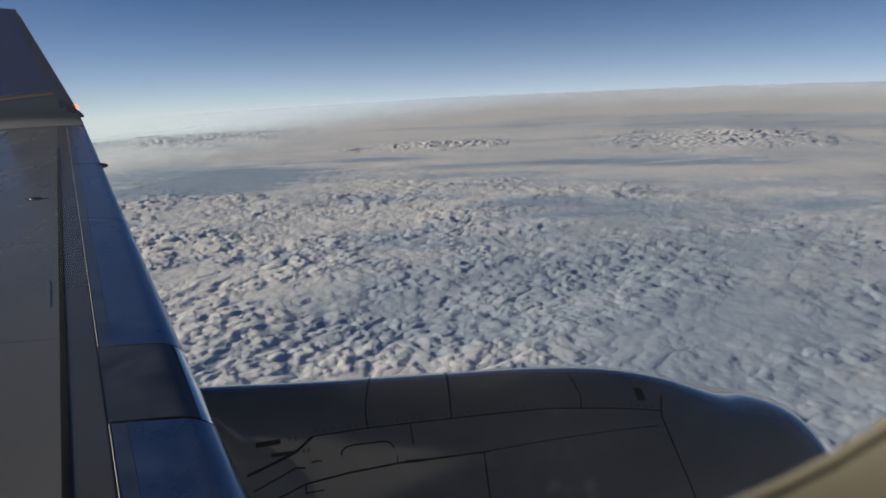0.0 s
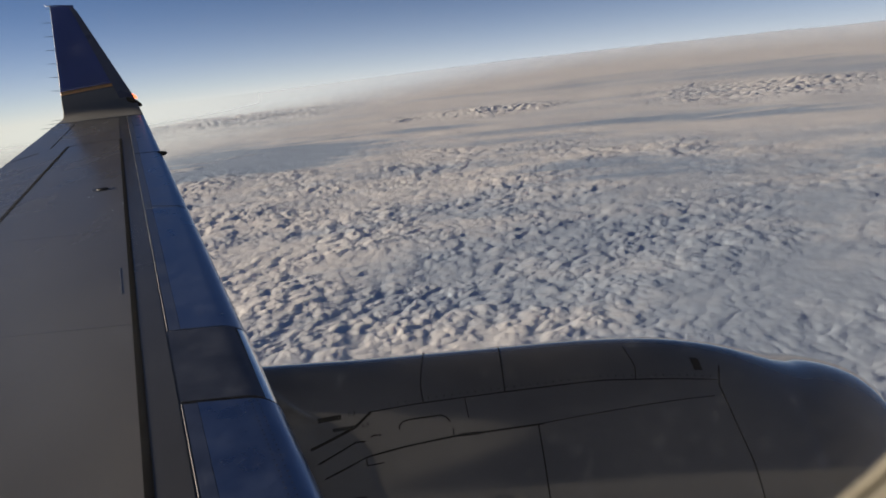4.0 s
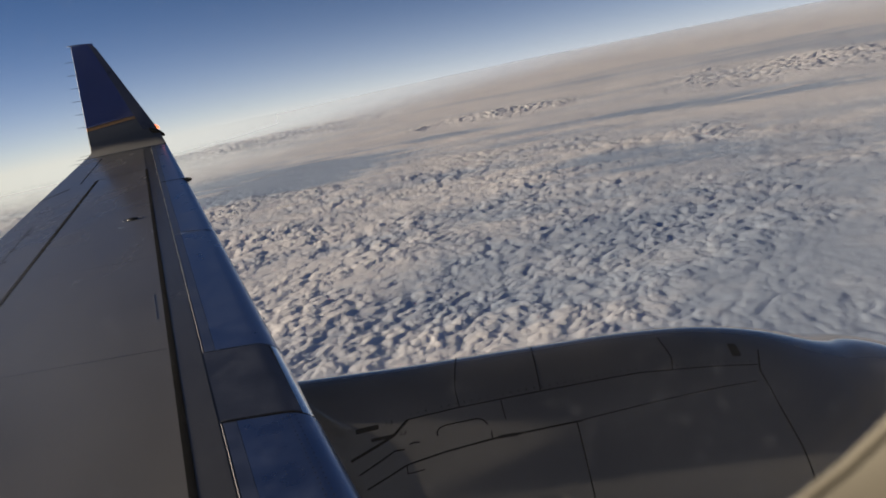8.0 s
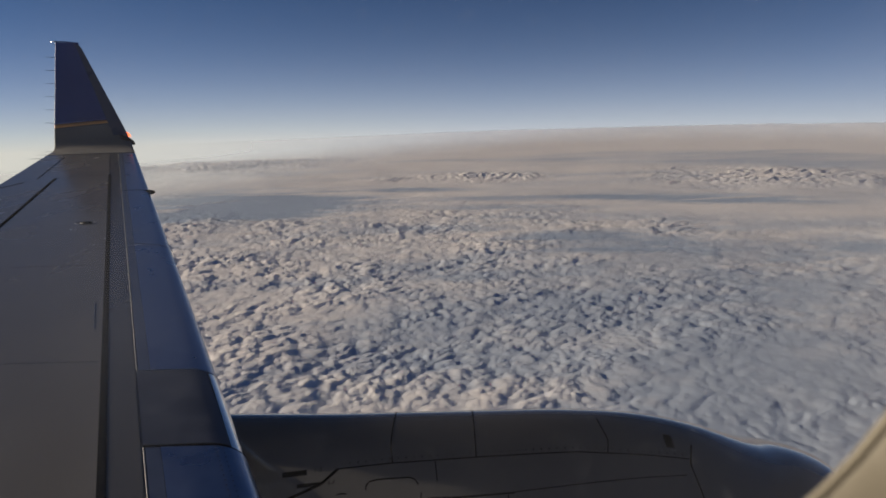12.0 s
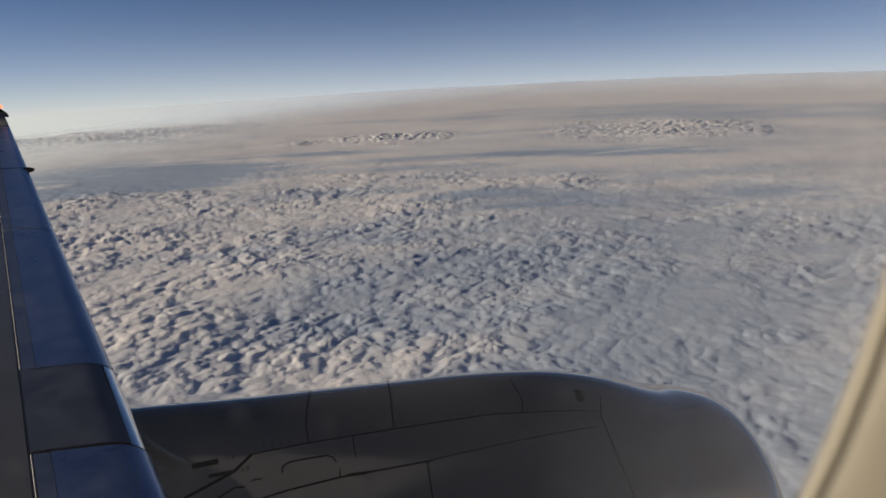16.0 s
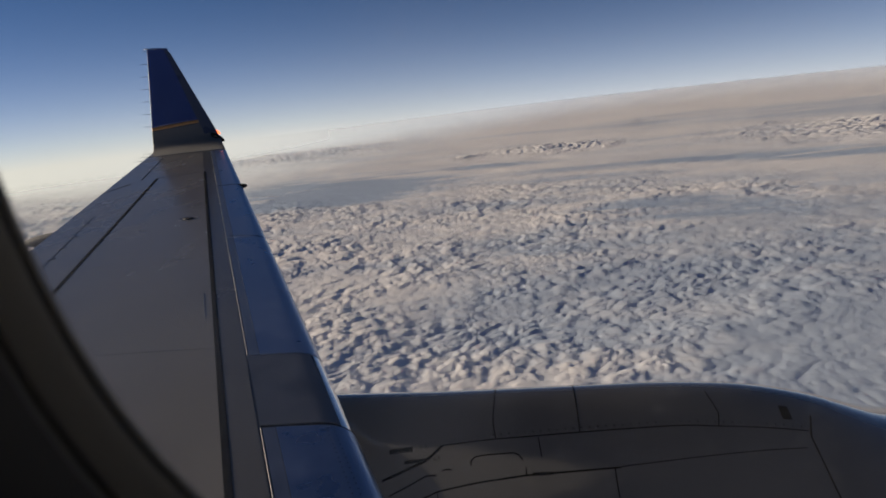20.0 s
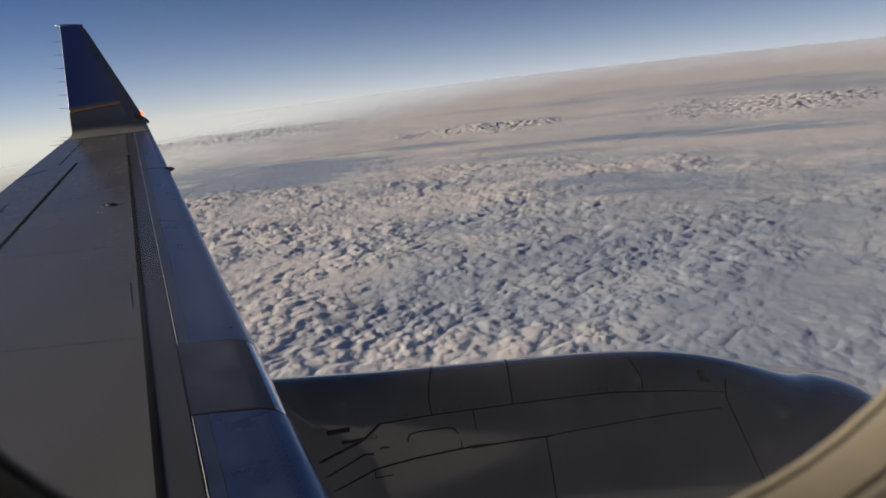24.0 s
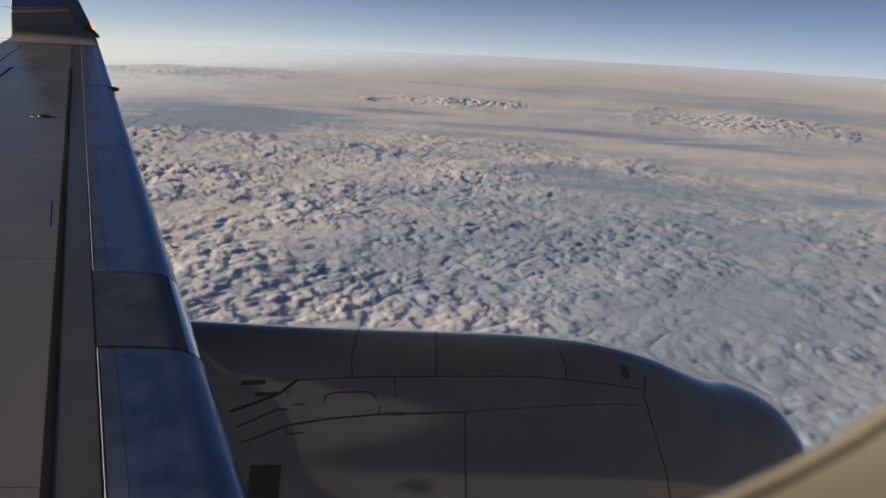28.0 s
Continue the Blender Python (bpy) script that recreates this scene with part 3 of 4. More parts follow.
for y0, y1 in ((0.2, 2.325), (2.985, 5.19), (5.2, 7.46), (7.475, 10.68)):
    piece = slat(y0, y1)
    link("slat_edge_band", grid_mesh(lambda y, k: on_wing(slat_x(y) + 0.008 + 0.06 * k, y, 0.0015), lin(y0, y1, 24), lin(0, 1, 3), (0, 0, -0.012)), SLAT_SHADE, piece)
    link("slat_seal", ribbon([on_wing(slat_x(y), y, 0.0) for y in lin(y0 + 0.0, y1, 24)], 0.0038, UP, 0.0015), WHITE_SEAL, piece, "thin pale seal along the slat's rear edge")
slat(2.335, 2.975, "nose_cap", BRIGHT_METAL, 0.36)
wing_panel("fixed_leading_edge", lambda y: le_x(y) - 0.05, lambda y: slat_x(y) - 0.0, 2.34, 2.97, DARK_PANEL, 0.005, 10, 12, "dark mottled fixed leading edge panel")
link("slat_joint", ribbon([on_wing(slat_x(5.195) + k * (le_x(5.195) - slat_x(5.195) - 0.01), 5.26 - 0.10 * k, 0.004) for k in lin(0, 1, 10)], 0.005, UP), SEAL, wing)
link("slat_joint", ribbon([on_wing(slat_x(2.33) + k * (le_x(2.33) - slat_x(2.33) - 0.004), 2.33, 0.004) for k in lin(0, 1, 14)], 0.005, UP), SEAL, wing)
link("slat_joint", ribbon([on_wing(slat_x(7.47) + k * (le_x(7.47) - slat_x(7.47)), 7.47, 0.004) for k in lin(0, 1, 10)], 0.02, UP), SEAL, wing)
bump = bmesh.new()
bmesh.ops.create_uvsphere(bump, u_segments=14, v_segments=10, radius=1, matrix=Matrix.Translation((le_x(7.47) - 0.01, 7.47, plane_z(7.47) - 0.03)) @ Matrix.Diagonal((0.08, 0.03, 0.03, 1)))
link("slat_end_seal", bump, SEAL, wing, "black rubber seal at the slat joint")
# rivets on the inboard slat nose
rivets = bmesh.new()
for k in range(46):
    y = 1.0 + 0.029 * k
    for off in (0.09, 0.12):
        p = on_wing(le_x(y) - off, y, 0.005)
        bmesh.ops.create_circle(rivets, cap_ends=True, segments=6, radius=0.0035, matrix=Matrix.Translation(p))
tagged(link("rivet_rows", rivets, PANEL_GREY, wing), kind="stuff")

# small drain fairing on the outer skin, with a rubbed metal rim, and a short inspection slot beside the seal
drain = bmesh.new()
bmesh.ops.create_uvsphere(drain, u_segments=16, v_segments=8, radius=1, matrix=Matrix.Translation(on_wing(-3.335, 5.99, 0.0)) @ Matrix.Rotation(radians(-20), 4, "Z") @ Matrix.Diagonal((0.07, 0.035, 0.016, 1)))
fairing = link("drain_fairing", drain, BLACK, wing, "small dark drain fairing")
link("fairing_rim", ribbon([on_wing(-3.335 + 0.10 * math.cos(a), 5.99 + 0.055 * math.sin(a), 0.001) for a in lin(0, 2 * math.pi, 25)], 0.010, UP, 0.002), DARK_PANEL, fairing, "worn grey rim")
link("inspection_slot", ribbon([on_wing(-2.2 + 0.2 * k, 3.914 - 0.407 * k, 0.0006) for k in lin(0, 1, 6)], 0.010, UP, 0.0006), PANEL_GREY, wing)
for y in (1.6, 3.1, 4.7, 6.4, 8.0):
    link("skin_joint", ribbon([on_wing(seal_x(y) - 0.03 + k * (hinge_x(y) + 0.06 - seal_x(y)), y, 0.0003) for k in lin(0, 1, 16)], 0.004, UP, 0.0004), PANEL_GREY, wing, "faint joint between skin panels")

# flap track fairing behind the trailing edge
def pod(cx, y, cz, length, half, mat, name, parent, label=""):
    loops = []
    for k in lin(0.0, 1.0, 14):
        r = half * math.sqrt(max(0.0004, math.sin(math.pi * min(1, k ** 0.7))))
        loops.append([Vector((cx - length * k, y + r * math.cos(a), cz + r * 1.1 * math.sin(a))) for a in lin(0, 2 * math.pi, 15)[:-1]])
    return link(name, loft(loops, cap=True), mat, parent, label)


for y in (6.0, 3.4):
    pod(te_x(y) + 0.40, y, plane_z(y) - 0.10, 0.80, 0.085, PALE_GREY, "flap_track_fairing", wing, "pale canoe-shaped flap track fairing")

# ---------------------------------------------------------------- winglet
STOPS = [0.0, 0.16, 0.30, 0.42, 0.98, 1.0]
W_LE = [(-4.86, 10.5, -0.635), (-5.14, 11.06, -0.585), (-5.33, 11.40, -0.46), (-5.47, 11.55, -0.27), (-6.145, 11.76, 1.175), (-6.20, 11.76, 1.24)]
W_TE = [(-6.305, 10.5, -0.635), (-6.48, 11.00, -0.60), (-6.59, 11.24, -0.545), (-6.635, 11.36, -0.36), (-6.583, 11.76, 1.275), (-6.583, 11.76, 1.28)]


def along(pts, s):
    return Vector([table(s, STOPS, [p[i] for p in pts]) for i in range(3)])


def softened(pts, s):
    return sum((along(pts, min(1, max(0, s + d))) for d in (-0.06, -0.03, 0, 0.03, 0.06)), Vector((0, 0, 0))) / 5 if 0.06 < s < 0.6 else along(pts, s)


def winglet_loop(s, n=14):
    a, b = softened(W_LE, s), softened(W_TE, s)
    e = 0.01
    span = (softened(W_LE, min(1, s + e)) + softened(W_TE, min(1, s + e)) - softened(W_LE, max(0, s - e)) - softened(W_TE, max(0, s - e))).normalized()
    chord = b - a
    nrm = chord.cross(span).normalized()
    if nrm.y > 0 and s > 0.4 or nrm.z < 0 and s <= 0.4:
        nrm = -nrm
    th = (0.012 + 0.036 * min(1, max(0, (s - 0.1) / 0.35)) ** 1.5) * chord.length
    ks = [0.5 - 0.5 * math.cos(math.pi * k / n) for k in range(n + 1)]
    half = lambda k: th * 1.5 * math.sqrt(k) * (1 - k) + 0.002
    return [a + chord * k + nrm * half(k) for k in reversed(ks)] + [a + chord * k - nrm * half(k) for k in ks[1:-1]], nrm


winglet_stops = [(0.0, 0.468, "winglet_root", PALE_GREY, "grey lower winglet blending into the wing"), (0.468, 0.490, "stripe", GOLD, "thin gold stripe"), (0.490, 1.0, "winglet_blade", NAVY, "navy blue upper winglet")]
winglet = None
for s0, s1, name, mat, label in reversed(winglet_stops):
    ob = link(name, loft([winglet_loop(s)[0] for s in lin(s0, s1, 40 if s1 - s0 > 0.05 else 3)], cap=True), mat, winglet or wing, label)
    winglet = winglet or ob
# darker leading edge strip of the winglet, wrapped round its nose
strip = []
for s in lin(0.36, 0.995, 30):
    loop, nrm = winglet_loop(s)
    a, b = softened(W_LE, s), softened(W_TE, s)
    strip.append([p + (p - (a * 0.8 + b * 0.2)).normalized() * 0.004 for p in loop[10:19]])
bm = bmesh.new()
rows = [[bm.verts.new(p) for p in l] for l in strip]
for a, b in zip(rows, rows[1:]):
    for i in range(len(a) - 1):
        bm.faces.new((a[i], a[i + 1], b[i + 1], b[i]))
link("winglet_leading_edge", bm, NAVY_EDGE, winglet, "darker leading edge of the winglet")
# tip cap that runs out into a short hook
cap = []
for k in lin(0, 1, 10):
    x = -6.18 - 0.43 * k
    r = 0.018 * (1 - 0.7 * k)
    z = 1.24 + 0.05 * math.sin(k * 1.5)
    cap.append([Vector((x, 11.76 + r * math.cos(t), z + 1.2 * r * math.sin(t))) for t in lin(0, 2 * math.pi, 11)[:-1]])
link("tip_cap", loft(cap, cap=True), NAVY, winglet)
link("tip_hook", rod((-6.56, 11.76, 1.288), (-6.66, 11.76, 1.291), 0.014, 0.006, 8), BRIGHT_METAL, winglet, "bright metal tip")
for k in range(7):
    s = 0.50 + 0.078 * k
    p = along(W_TE, s)
    ln = 0.16 if k < 6 else 0.07
    link("static_wick", rod(p, p + Vector((-ln, 0, 0.01)), 0.0045, 0.003, 5), SEAL, winglet)
for y in (10.95, 10.6, 10.2):
    p = Vector((te_x(y), y, plane_z(y) - 0.01))
    link("static_wick", rod(p, p + Vector((-0.2, 0, 0.0)), 0.004, 0.002, 5), SEAL, wing)
# red navigation light behind a dark lens fairing on the leading edge
p0 = Vector((-5.43, 11.52, -0.35))
lens = bmesh.new()
bmesh.ops.create_uvsphere(lens, u_segments=12, v_segments=8, radius=1, matrix=Matrix.Translation(p0) @ Matrix.Rotation(radians(40), 4, "Y") @ Matrix.Diagonal((0.08, 0.026, 0.03, 1)))
link("navigation_light", lens, RED_LENS, winglet, "lit red navigation light")
fair = bmesh.new()
bmesh.ops.create_uvsphere(fair, u_segments=14, v_segments=10, radius=1, matrix=Matrix.Translation((-5.37, 11.38, -0.45)) @ Matrix.Rotation(radians(35), 4, "Y") @ Matrix.Diagonal((0.15, 0.06, 0.05, 1)))
link("light_fairing", fair, SEAL, winglet, "black fairing under the navigation light")

# ---------------------------------------------------------------- engine
AY, AZ = 2.75, -2.45
PX = [-2.2, -1.6, -1.0, -0.4, 0.2, 0.8, 1.3, 1.6]
PR = [0.45, 0.55, 0.64, 0.70, 0.73, 0.74, 0.73, 0.70]
SX = [-2.2, -0.95, -0.5, 0.2, 0.55, 0.75, 0.9, 1.03, 1.18, 1.33, 1.45, 1.6, 1.75, 2.0]
SZ = [-1.425, -1.457, -1.478, -1.491, -1.495, -1.508, -1.521, -1.541, -1.577, -1.622, -1.675, -1.735, -1.80, -1.9]
SPREAD = radians(15)


def soft_table(x, xs, ys, w=0.07):
    return (table(x - w, xs, ys) + 2 * table(x, xs, ys) + table(x + w, xs, ys)) / 4


def cowl_r(x, th):
    if x < 1.5:
        r = soft_table(x, PX, PR)
    else:                                   # the inlet rounds over into its lip
        u = min(1.0, (x - 1.5) / 0.5)
        r = 0.572 + (soft_table(1.5, PX, PR) - 0.578) * max(0.0, 1 - u ** 1.6) ** 0.6
    fade = min(1.0, max(0.0, (1.97 - x) / 0.35))
    h = soft_table(x, SX, SZ, 0.09) - AZ - r
    h = 0.5 * (h + math.sqrt(h * h + 0.0004)) * fade * fade * (3 - 2 * fade)
    return r + h * math.exp(-(th / SPREAD) ** 2 / 2)


def on_cowl(x, deg, up=0.0):
    """A place on the nacelle; degrees from its top towards the fuselage."""
    th = radians(deg)
    th = (th + math.pi) % (2 * math.pi) - math.pi
    r = cowl_r(x, th) + up
    return Vector((x, AY - r * math.sin(th), AZ + r * math.cos(th)))


def cowl_normal(p):
    n = cowl_cross(p)
    return n if n.dot(p - Vector((p.x, AY, AZ))) > 0 else -n


def cowl_cross(p):
    th = math.atan2(AY - p.y, p.z - AZ)
    e = 0.01
    d = math.degrees(th)
    return ((on_cowl(p.x, d + 0.5) - on_cowl(p.x, d - 0.5)).cross(on_cowl(p.x + e, d) - on_cowl(p.x - e, d))).normalized()


engine = thing("jet_engine", "grey turbofan engine nacelle hung ahead of the wing", "engine")
SEAM = ([-2.2, -0.746, -0.626, -0.531, -0.457, -0.218, 0.174, 0.636, 0.773, 1.156], [30, 22.4, 20.0, 18.0, 14.8, 14.0, 13.4, 12.8, 13.2, 13.8])


def cowl_patch(name, x0, x1, d0, d1, label="", nx=30, nd=60, up=0.0):
    """d0, d1: degrees or functions of x."""
    f0 = d0 if callable(d0) else (lambda x: d0)
    f1 = d1 if callable(d1) else (lambda x: d1)
    fn = lambda x, k: on_cowl(x, f0(x) + (f1(x) - f0(x)) * k, up)
    return link(name, grid_mesh(fn, lin(x0, x1, nx), lin(0, 1, nd)), COWL, engine, label)


seam_d = lambda x: table(x, *SEAM)
cowl_patch("pylon", -2.2, 1.156, lambda x: -seam_d(x), seam_d, "pylon fairing on top of the nacelle", 60, 40)
cowl_patch("aft_cowl", -2.2, 0.305, seam_d, lambda x: 360 - seam_d(x), "thrust reverser cowl", 44, 100)
cowl_patch("fan_cowl", 0.305, 1.156, seam_d, lambda x: 360 - seam_d(x), "fan cowl", 24, 100)
# inlet: outer skin, rounded lip and the throat inside
lip = []
for x in lin(1.156, 1.9, 32) + [1.92, 1.94, 1.955, 1.97, 1.98, 1.988, 1.994, 1.998, 2.0]:
    lip.append([on_cowl(x, d) for d in lin(0, 360, 121)[:-1]])
for x, r in ((1.996, 0.563), (1.985, 0.555), (1.96, 0.549), (1.9, 0.543)):
    lip.append([Vector((x, AY - r * math.sin(radians(d)), AZ + r * math.cos(radians(d)))) for d in lin(0, 360, 121)[:-1]])
for x, r in ((1.7, 0.54), (1.4, 0.56), (1.1, 0.58)):
    lip.append([Vector((x, AY - r * math.sin(radians(d)), AZ + r * math.cos(radians(d)))) for d in lin(0, 360, 121)[:-1]])
link("inlet_cowl", loft(lip), COWL, engine, "inlet cowl with rounded lip")
fan = bmesh.new()
bmesh.ops.create_circle(fan, cap_ends=True, segments=48, radius=0.58, matrix=Matrix.Translation((1.12, AY, AZ)) @ Matrix.Rotation(radians(90), 4, "Y"))
link("fan_face", fan, SEAL, engine)
spin = [[Vector((1.14 + 0.30 * math.sin(a), AY + 0.19 * math.cos(a) * math.cos(t), AZ + 0.19 * math.cos(a) * math.sin(t))) for t in lin(0, 2 * math.pi, 25)[:-1]] for a in lin(0, 1.5, 8)]
link("spinner", loft(spin, cap=True), PANEL_GREY, engine)


def dense(pts, n=8):
    out = []
    for (x0, d0), (x1, d1) in zip(pts, pts[1:]):
        out += [(x0 + (x1 - x0) * k / n, d0 + (d1 - d0) * k / n) for k in range(n)]
    return out + [pts[-1]]


def cowl_line(name, pts, width, mat=SEAL, thick=0.0006, label=""):
    width = width * 0.8
    return link(name, ribbon([on_cowl(x, d, 0.0005) for x, d in dense(pts)], width, cowl_normal, thick), mat, engine, label)


cowl_line("pylon_seam", list(zip(SEAM[0][4:], SEAM[1][4:])), 0.007)
cowl_line("thick_seam", list(zip(SEAM[0][1:5], SEAM[1][1:5])), 0.016)
cowl_line("lower_seam", [(-0.714, 26.6), (-0.533, 21.8), (-0.489, 22.0)], 0.010)
cowl_line("short_mark", [(-0.464, 20.9), (-0.442, 20.6), (-0.415, 20.8)], 0.008)
cowl_line("cowl_seam", [(-0.684, 31.4), (-0.487, 26.3), (-0.301, 24.6), (-0.084, 23.4), (0.132, 23.1), (0.331, 22.7)], 0.010)
cowl_line("corner_seam", [(-0.487, 26.3), (-0.489, 28.9), (-0.408, 28.6)], 0.007)
cowl_line("cowl_joint", [(0.303, 22.8), (0.306, 33.3), (0.306, 48.0), (0.30, 90)], 0.008)
cowl_line("access_door_outline", [(-0.328, 20.1), (-0.329, 19.0), (-0.314, 18.1), (-0.277, 17.7), (-0.135, 17.5), (-0.11, 18.1), (-0.094, 19.4)], 0.008)
cowl_line("short_mark", [(-0.082, 21.3), (-0.084, 23.4)], 0.007)
cowl_line("short_mark", [(-0.017, 14.0), (-0.009, 18.9)], 0.006)
cowl_line("pylon_joint", [(-0.200, -6), (-0.205, 0.8), (-0.219, 9.6), (-0.21, 13.9)], 0.007)
cowl_line("pylon_joint", [(0.172, -6), (0.172, 0.9), (0.171, 13.5)], 0.007)
cowl_line("pylon_joint", [(0.765, 2.0), (0.771, 4.8), (0.79, 9.6), (0.776, 13.2)], 0.007)
cowl_line("latch_bar", [(-0.055, 23.2), (0.036, 23.3)], 0.018, BLACK)
cowl_line("inlet_joint", [(1.191, 8.8), (1.157, 15.3), (1.173, 23.5), (1.204, 41.3), (1.21, 90)], 0.009)
cowl_line("cowl_seam", [(0.332, 22.5), (1.124, 18.7)], 0.005)
cowl_line("black_bar", [(-0.707, 15.6), (-0.597, 15.2)], 0.028, BLACK)
cowl_line("black_bar", [(-0.639, 18.2), (-0.531, 18.0)], 0.020, BLACK)
link("vent_grille", grid_mesh(lambda a, b: on_cowl(1.062 + 0.04 * a, 6.6 + 4.2 * b, 0.002), lin(0, 1, 4), lin(0, 1, 8), (0, 0, -0.004)), BLACK, engine, "small dark vent")
link("dark_opening", grid_mesh(lambda a, b: on_cowl(-0.63 + 0.135 * a, 38.7 + 11.5 * b, 0.002), lin(0, 1, 6), lin(0, 1, 10)), BLACK, engine, "dark opening in the cowl")
dots = bmesh.new()
for k in range(44):
    x = -0.44 + 0.0365 * k
    p = on_cowl(x, seam_d(x) - 1.1, 0.0012)
    n = cowl_normal(p)
    bmesh.ops.create_circle(dots, cap_ends=True, segments=6, radius=0.0042, matrix=Matrix.Translation(p) @ n.to_track_quat("Z", "Y").to_matrix().to_4x4())
tagged(link("fasteners", dots, BLACK, engine), kind="stuff")


def stencil(text, x, deg, size):
    cu = bpy.data.curves.new("stencil", "FONT")
    cu.body, cu.size = text, size
    tmp = bpy.data.objects.new("stencil", cu)
    scene.collection.objects.link(tmp)
    me = bpy.data.meshes.new_from_object(tmp.evaluated_get(bpy.context.evaluated_depsgraph_get()))
    bpy.data.objects.remove(tmp)
    h = (on_cowl(x, deg) - on_cowl(x, deg + 1)).length
    for v in me.vertices:
        v.co = on_cowl(x + v.co.x, deg - v.co.y / h, 0.002)
    me.materials.append(BLACK)
    ob = new("stencil", me)
    ob.parent = engine
    ob["label"] = "black stencilled characters " + text


stencil("1-3", -0.567, 15.3, 0.030)
stencil("4-F", -0.505, 18.5, 0.030)

# ---------------------------------------------------------------- cabin and window
CX, CZ, WA, WB = -0.0187, 0.0254, 0.1581, 0.1973
FY, FZ, FR, LR = -1.31, -0.10, 1.50, 1.37
N = 96


def oval(grow, y, power=2.665):
    out = []
    for k in range(N):
        a = 2 * math.pi * (k + 0.5) / N
        c, s = math.cos(a), math.sin(a)
        r = (abs(c) ** power + abs(s) ** power) ** (-1 / power)
        out.append(Vector((CX + (WA + grow) * r * c, y, CZ + (WB + grow) * r * s)))
    return out


def frame_loop(radius, hx=0.27, hz=0.31):
    out = []
    for k in range(N):
        a = 2 * math.pi * (k + 0.5) / N
        c, s = math.cos(a), math.sin(a)
        m = min(hx / max(abs(c), 1e-6), hz / max(abs(s), 1e-6))
        x, z = CX + c * m, CZ + s * m
        out.append(Vector((x, FY + math.sqrt(radius ** 2 - (z - FZ) ** 2), z)))
    return out


def tube(radius, x0, x1, gap_x=0.27, gap_z=0.31):
    """A barrel along x with a rectangular gap where the window is."""
    a0, a1 = math.asin((CZ - gap_z - FZ) / radius), math.asin((CZ + gap_z - FZ) / radius)
    at = lambda x, a: Vector((x, FY + radius * math.cos(a), FZ + radius * math.sin(a)))
    bm = grid_mesh(at, [x0, CX - gap_x, CX + gap_x, x1], lin(a1, a0 + 2 * math.pi, 90))
    for xs in ((x0, CX - gap_x), (CX + gap_x, x1)):
        part_bm = grid_mesh(at, xs, lin(a0, a1, 12))
        me = bpy.data.meshes.new("tmp")
        part_bm.to_mesh(me)
        part_bm.free()
        bm.from_mesh(me)
        bpy.data.meshes.remove(me)
    return bm


outer = thing("wall_outside", "white painted fuselage skin round the window", "fuselage", kind="structure")
link("fuselage_skin", tube(FR, -9, 9), FUSE, outer)
link("window_surround", loft([frame_loop(FR), oval(0.064, 0.186), oval(0.056, 0.184), oval(0.002, 0.1477)]), FUSE, outer)
inner = thing("wall_port", "grey-beige moulded cabin sidewall panel", "cabin wall", kind="structure")
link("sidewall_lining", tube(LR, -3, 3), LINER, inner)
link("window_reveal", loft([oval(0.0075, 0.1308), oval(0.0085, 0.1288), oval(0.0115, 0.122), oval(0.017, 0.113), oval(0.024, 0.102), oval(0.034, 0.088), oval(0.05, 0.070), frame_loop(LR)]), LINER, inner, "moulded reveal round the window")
for k, x in enumerate((-3.0, 3.0)):
    b = bmesh.new()
    bmesh.ops.create_circle(b, cap_ends=True, segments=60, radius=LR, matrix=Matrix.Translation((x, FY, FZ)) @ Matrix.Rotation(radians(90), 4, "Y"))
    tagged(link("wall_%s" % ("aft", "forward")[k], b, LINER), "plain cabin end wall", "cabin wall", kind="structure")
fl = grid_mesh(lambda x, y: Vector((x, y, -1.05)), lin(-3, 3, 4), lin(FY - 0.98, FY + 0.98, 4), (0, 0, -0.05))
tagged(link("floor", fl, CARPET), "dark carpeted cabin floor", "floor", kind="structure")

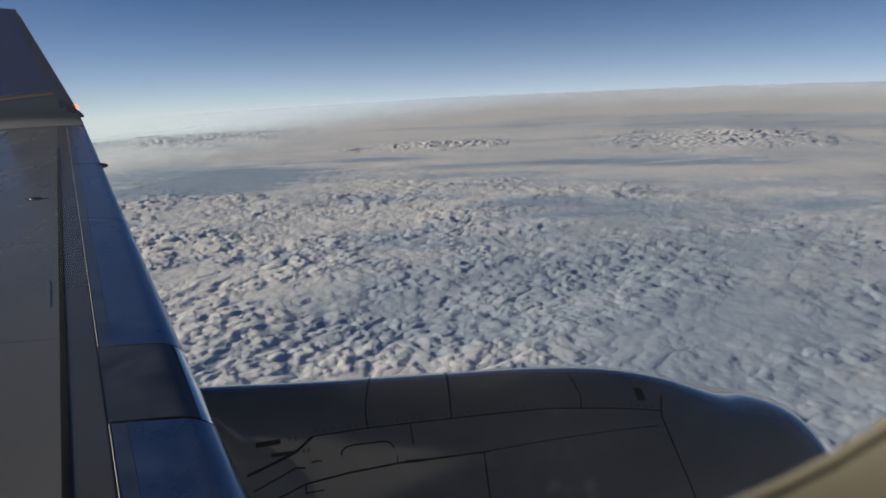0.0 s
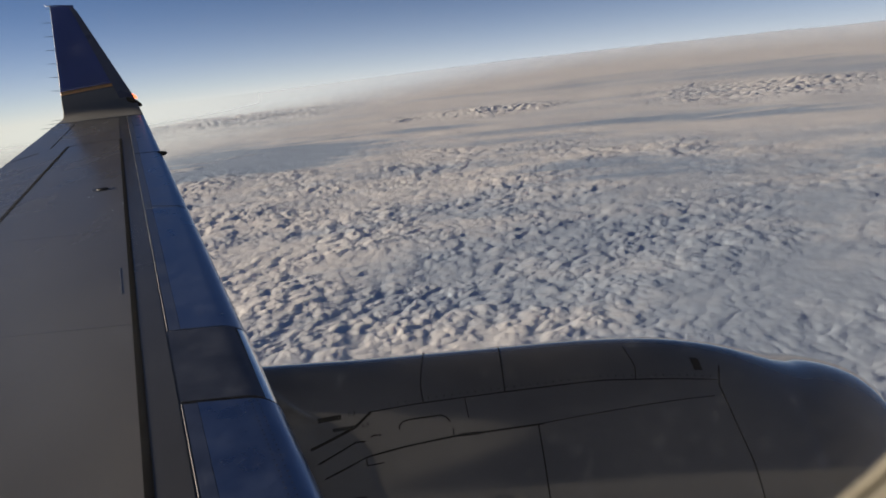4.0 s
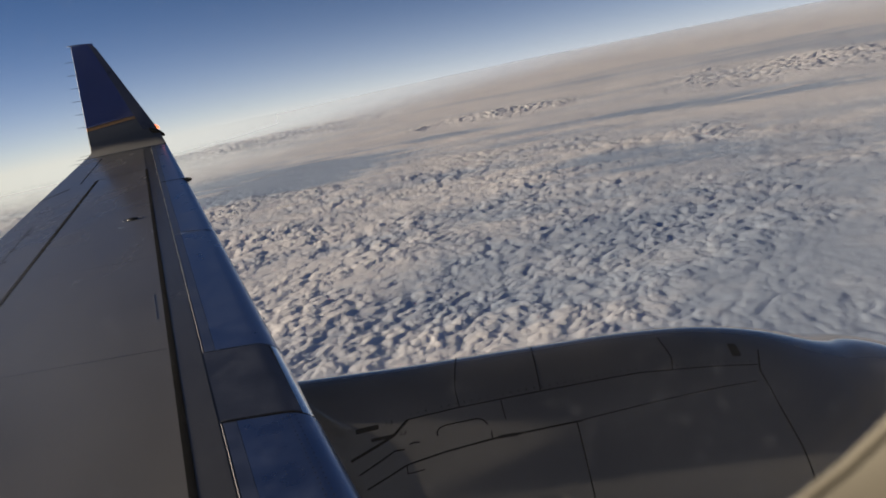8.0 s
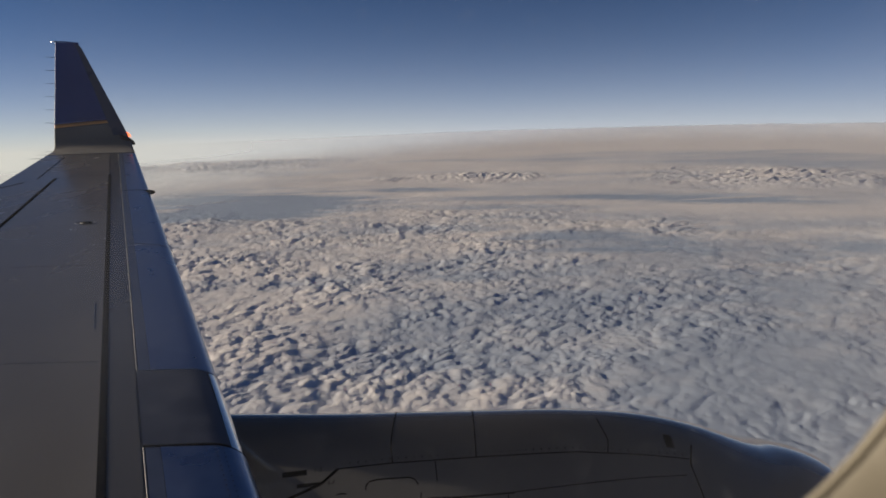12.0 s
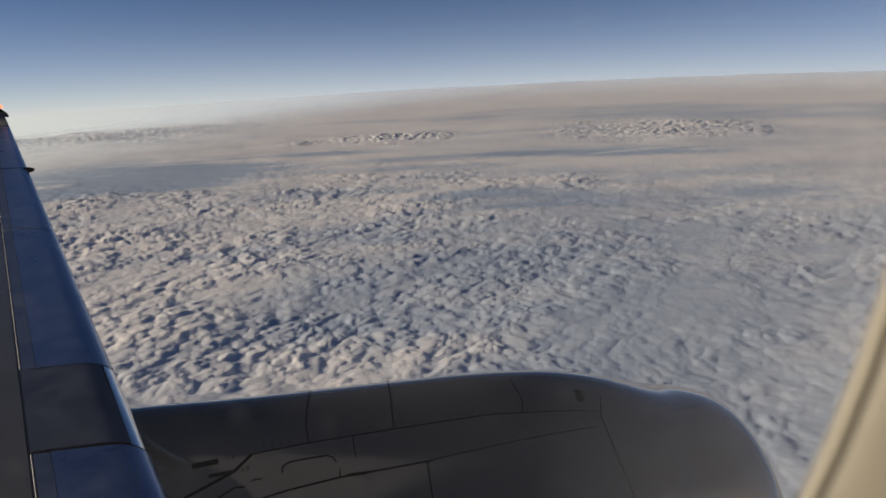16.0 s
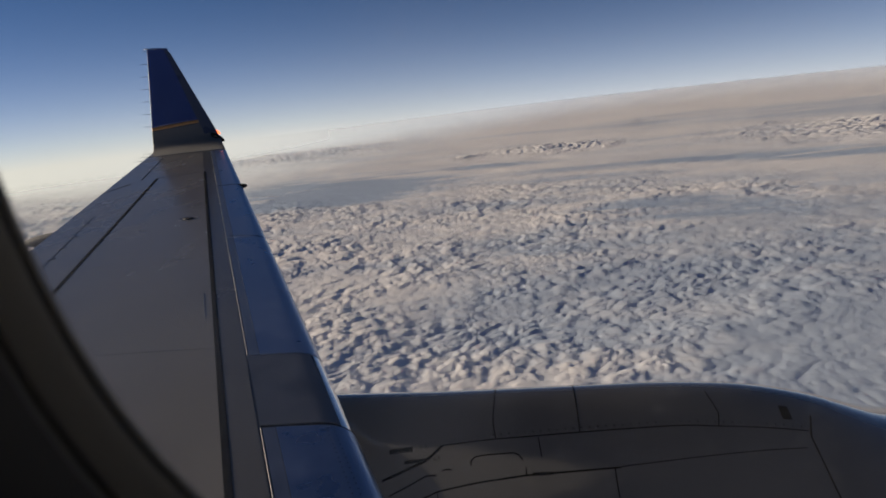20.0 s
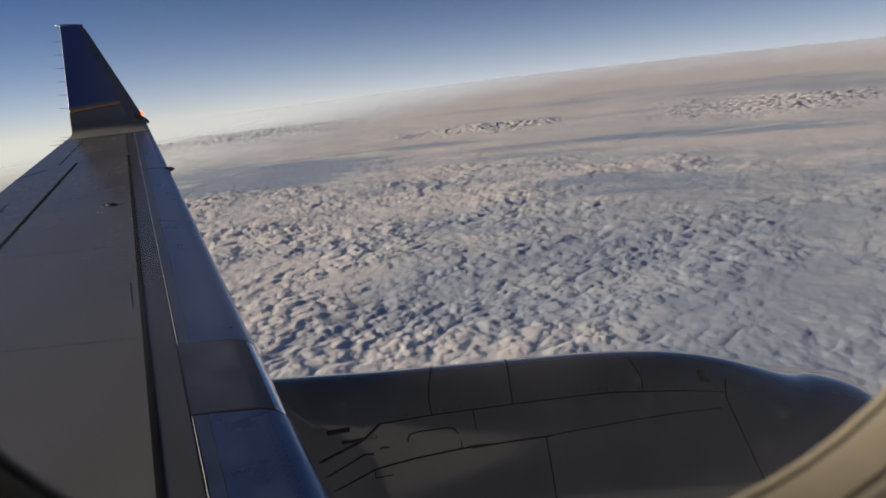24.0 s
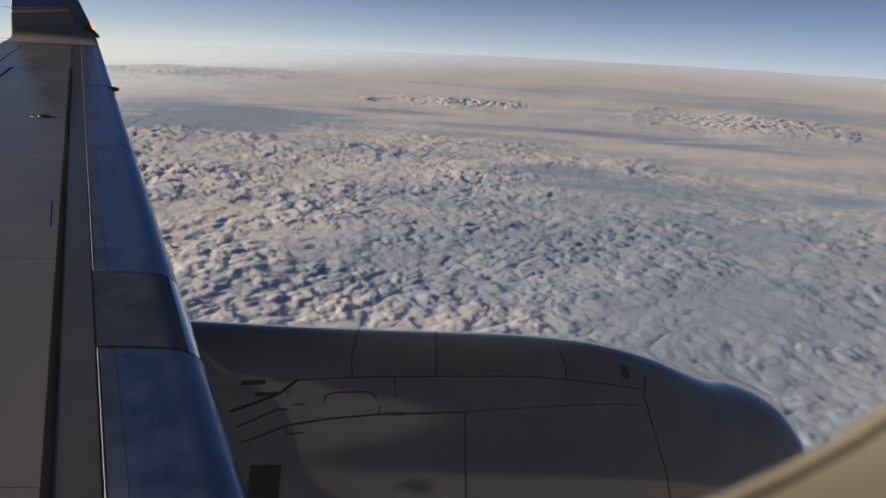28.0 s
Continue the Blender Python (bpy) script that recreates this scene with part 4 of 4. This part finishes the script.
window = thing("window_1", "oval cabin window with beige bezel and black shade slot", "window", kind="structure")
link("pane_seal_lip", loft([oval(0.0015, 0.1475), oval(0.0, 0.1455), oval(0.0002, 0.1440), oval(0.0008, 0.1436)]), BEZEL, window, "thin pale lip round the pane")
link("lip_groove", loft([oval(0.0008, 0.1435), oval(0.0015, 0.1433), oval(0.0016, 0.1428), oval(0.0009, 0.1426)]), GROOVE, window)
link("window_frame", loft([oval(0.0009, 0.1425), oval(0.0013, 0.1415), oval(0.0025, 0.139), oval(0.0058, 0.1335)]), BEZEL, window, "beige plastic window bezel")
link("shade_slot", loft([oval(0.0057, 0.1332), oval(0.0068, 0.1328), oval(0.0076, 0.1316), oval(0.0075, 0.1308)]), SLOT, window, "narrow dark slot beside the bezel")
pane_bm = bmesh.new()
pane_bm.faces.new([pane_bm.verts.new(p) for p in oval(0.003, 0.1485)])
pane = link("pane", pane_bm, PANE, window, "clear acrylic pane")
pane.visible_shadow = False
# shade, raised almost to the top of the view
shade_top = [p for p in oval(0.026, 0.1160)]
sb = bmesh.new()
low = 0.0253
front = [Vector((p.x, p.y, max(p.z, low))) for p in shade_top if p.z > low - 0.02]
sb.faces.new([sb.verts.new(p) for p in front])
res = bmesh.ops.extrude_face_region(sb, geom=sb.faces[:])
bmesh.ops.translate(sb, verts=[g for g in res["geom"] if isinstance(g, bmesh.types.BMVert)], vec=(0, -0.004, 0))
tagged(link("window_shade", sb, SHADE, None, "", smooth=False), "half-raised plastic window shade in its slot", "window shade")

# dried drops and dust on the pane
def speck(x, z, r):
    bm = bmesh.new()
    ring = [Vector((x + r * math.cos(a) * (1 + 0.15 * math.sin(3 * a + x * 90)), 0.1479, z + r * math.sin(a))) for a in lin(0, 2 * math.pi, 13)[:-1]]
    hole = [Vector((x + (p.x - x) * 0.55, 0.1478, z + (p.z - z) * 0.55)) for p in ring]
    return loft([ring, hole])


for x, z, r in ((-0.0909, -0.1108, 0.0010), (-0.0640, -0.1459, 0.0009), (-0.0742, -0.1636, 0.0009), (-0.0203, -0.1187, 0.0009), (-0.0576, -0.1449, 0.0008), (-0.0612, -0.1455, 0.0011), (-0.0262, -0.1510, 0.0009), (-0.0317, -0.1126, 0.0013), (-0.1460, -0.0640, 0.0008), (-0.0244, -0.1106, 0.0008), (-0.1059, -0.0939, 0.0008), (-0.1077, -0.1159, 0.0006), (-0.0923, -0.1112, 0.0008), (-0.0375, -0.1313, 0.0008), (-0.0693, -0.1449, 0.0008)):
    link("dust_speck", speck(x, z, r * 0.8), DUST, window)
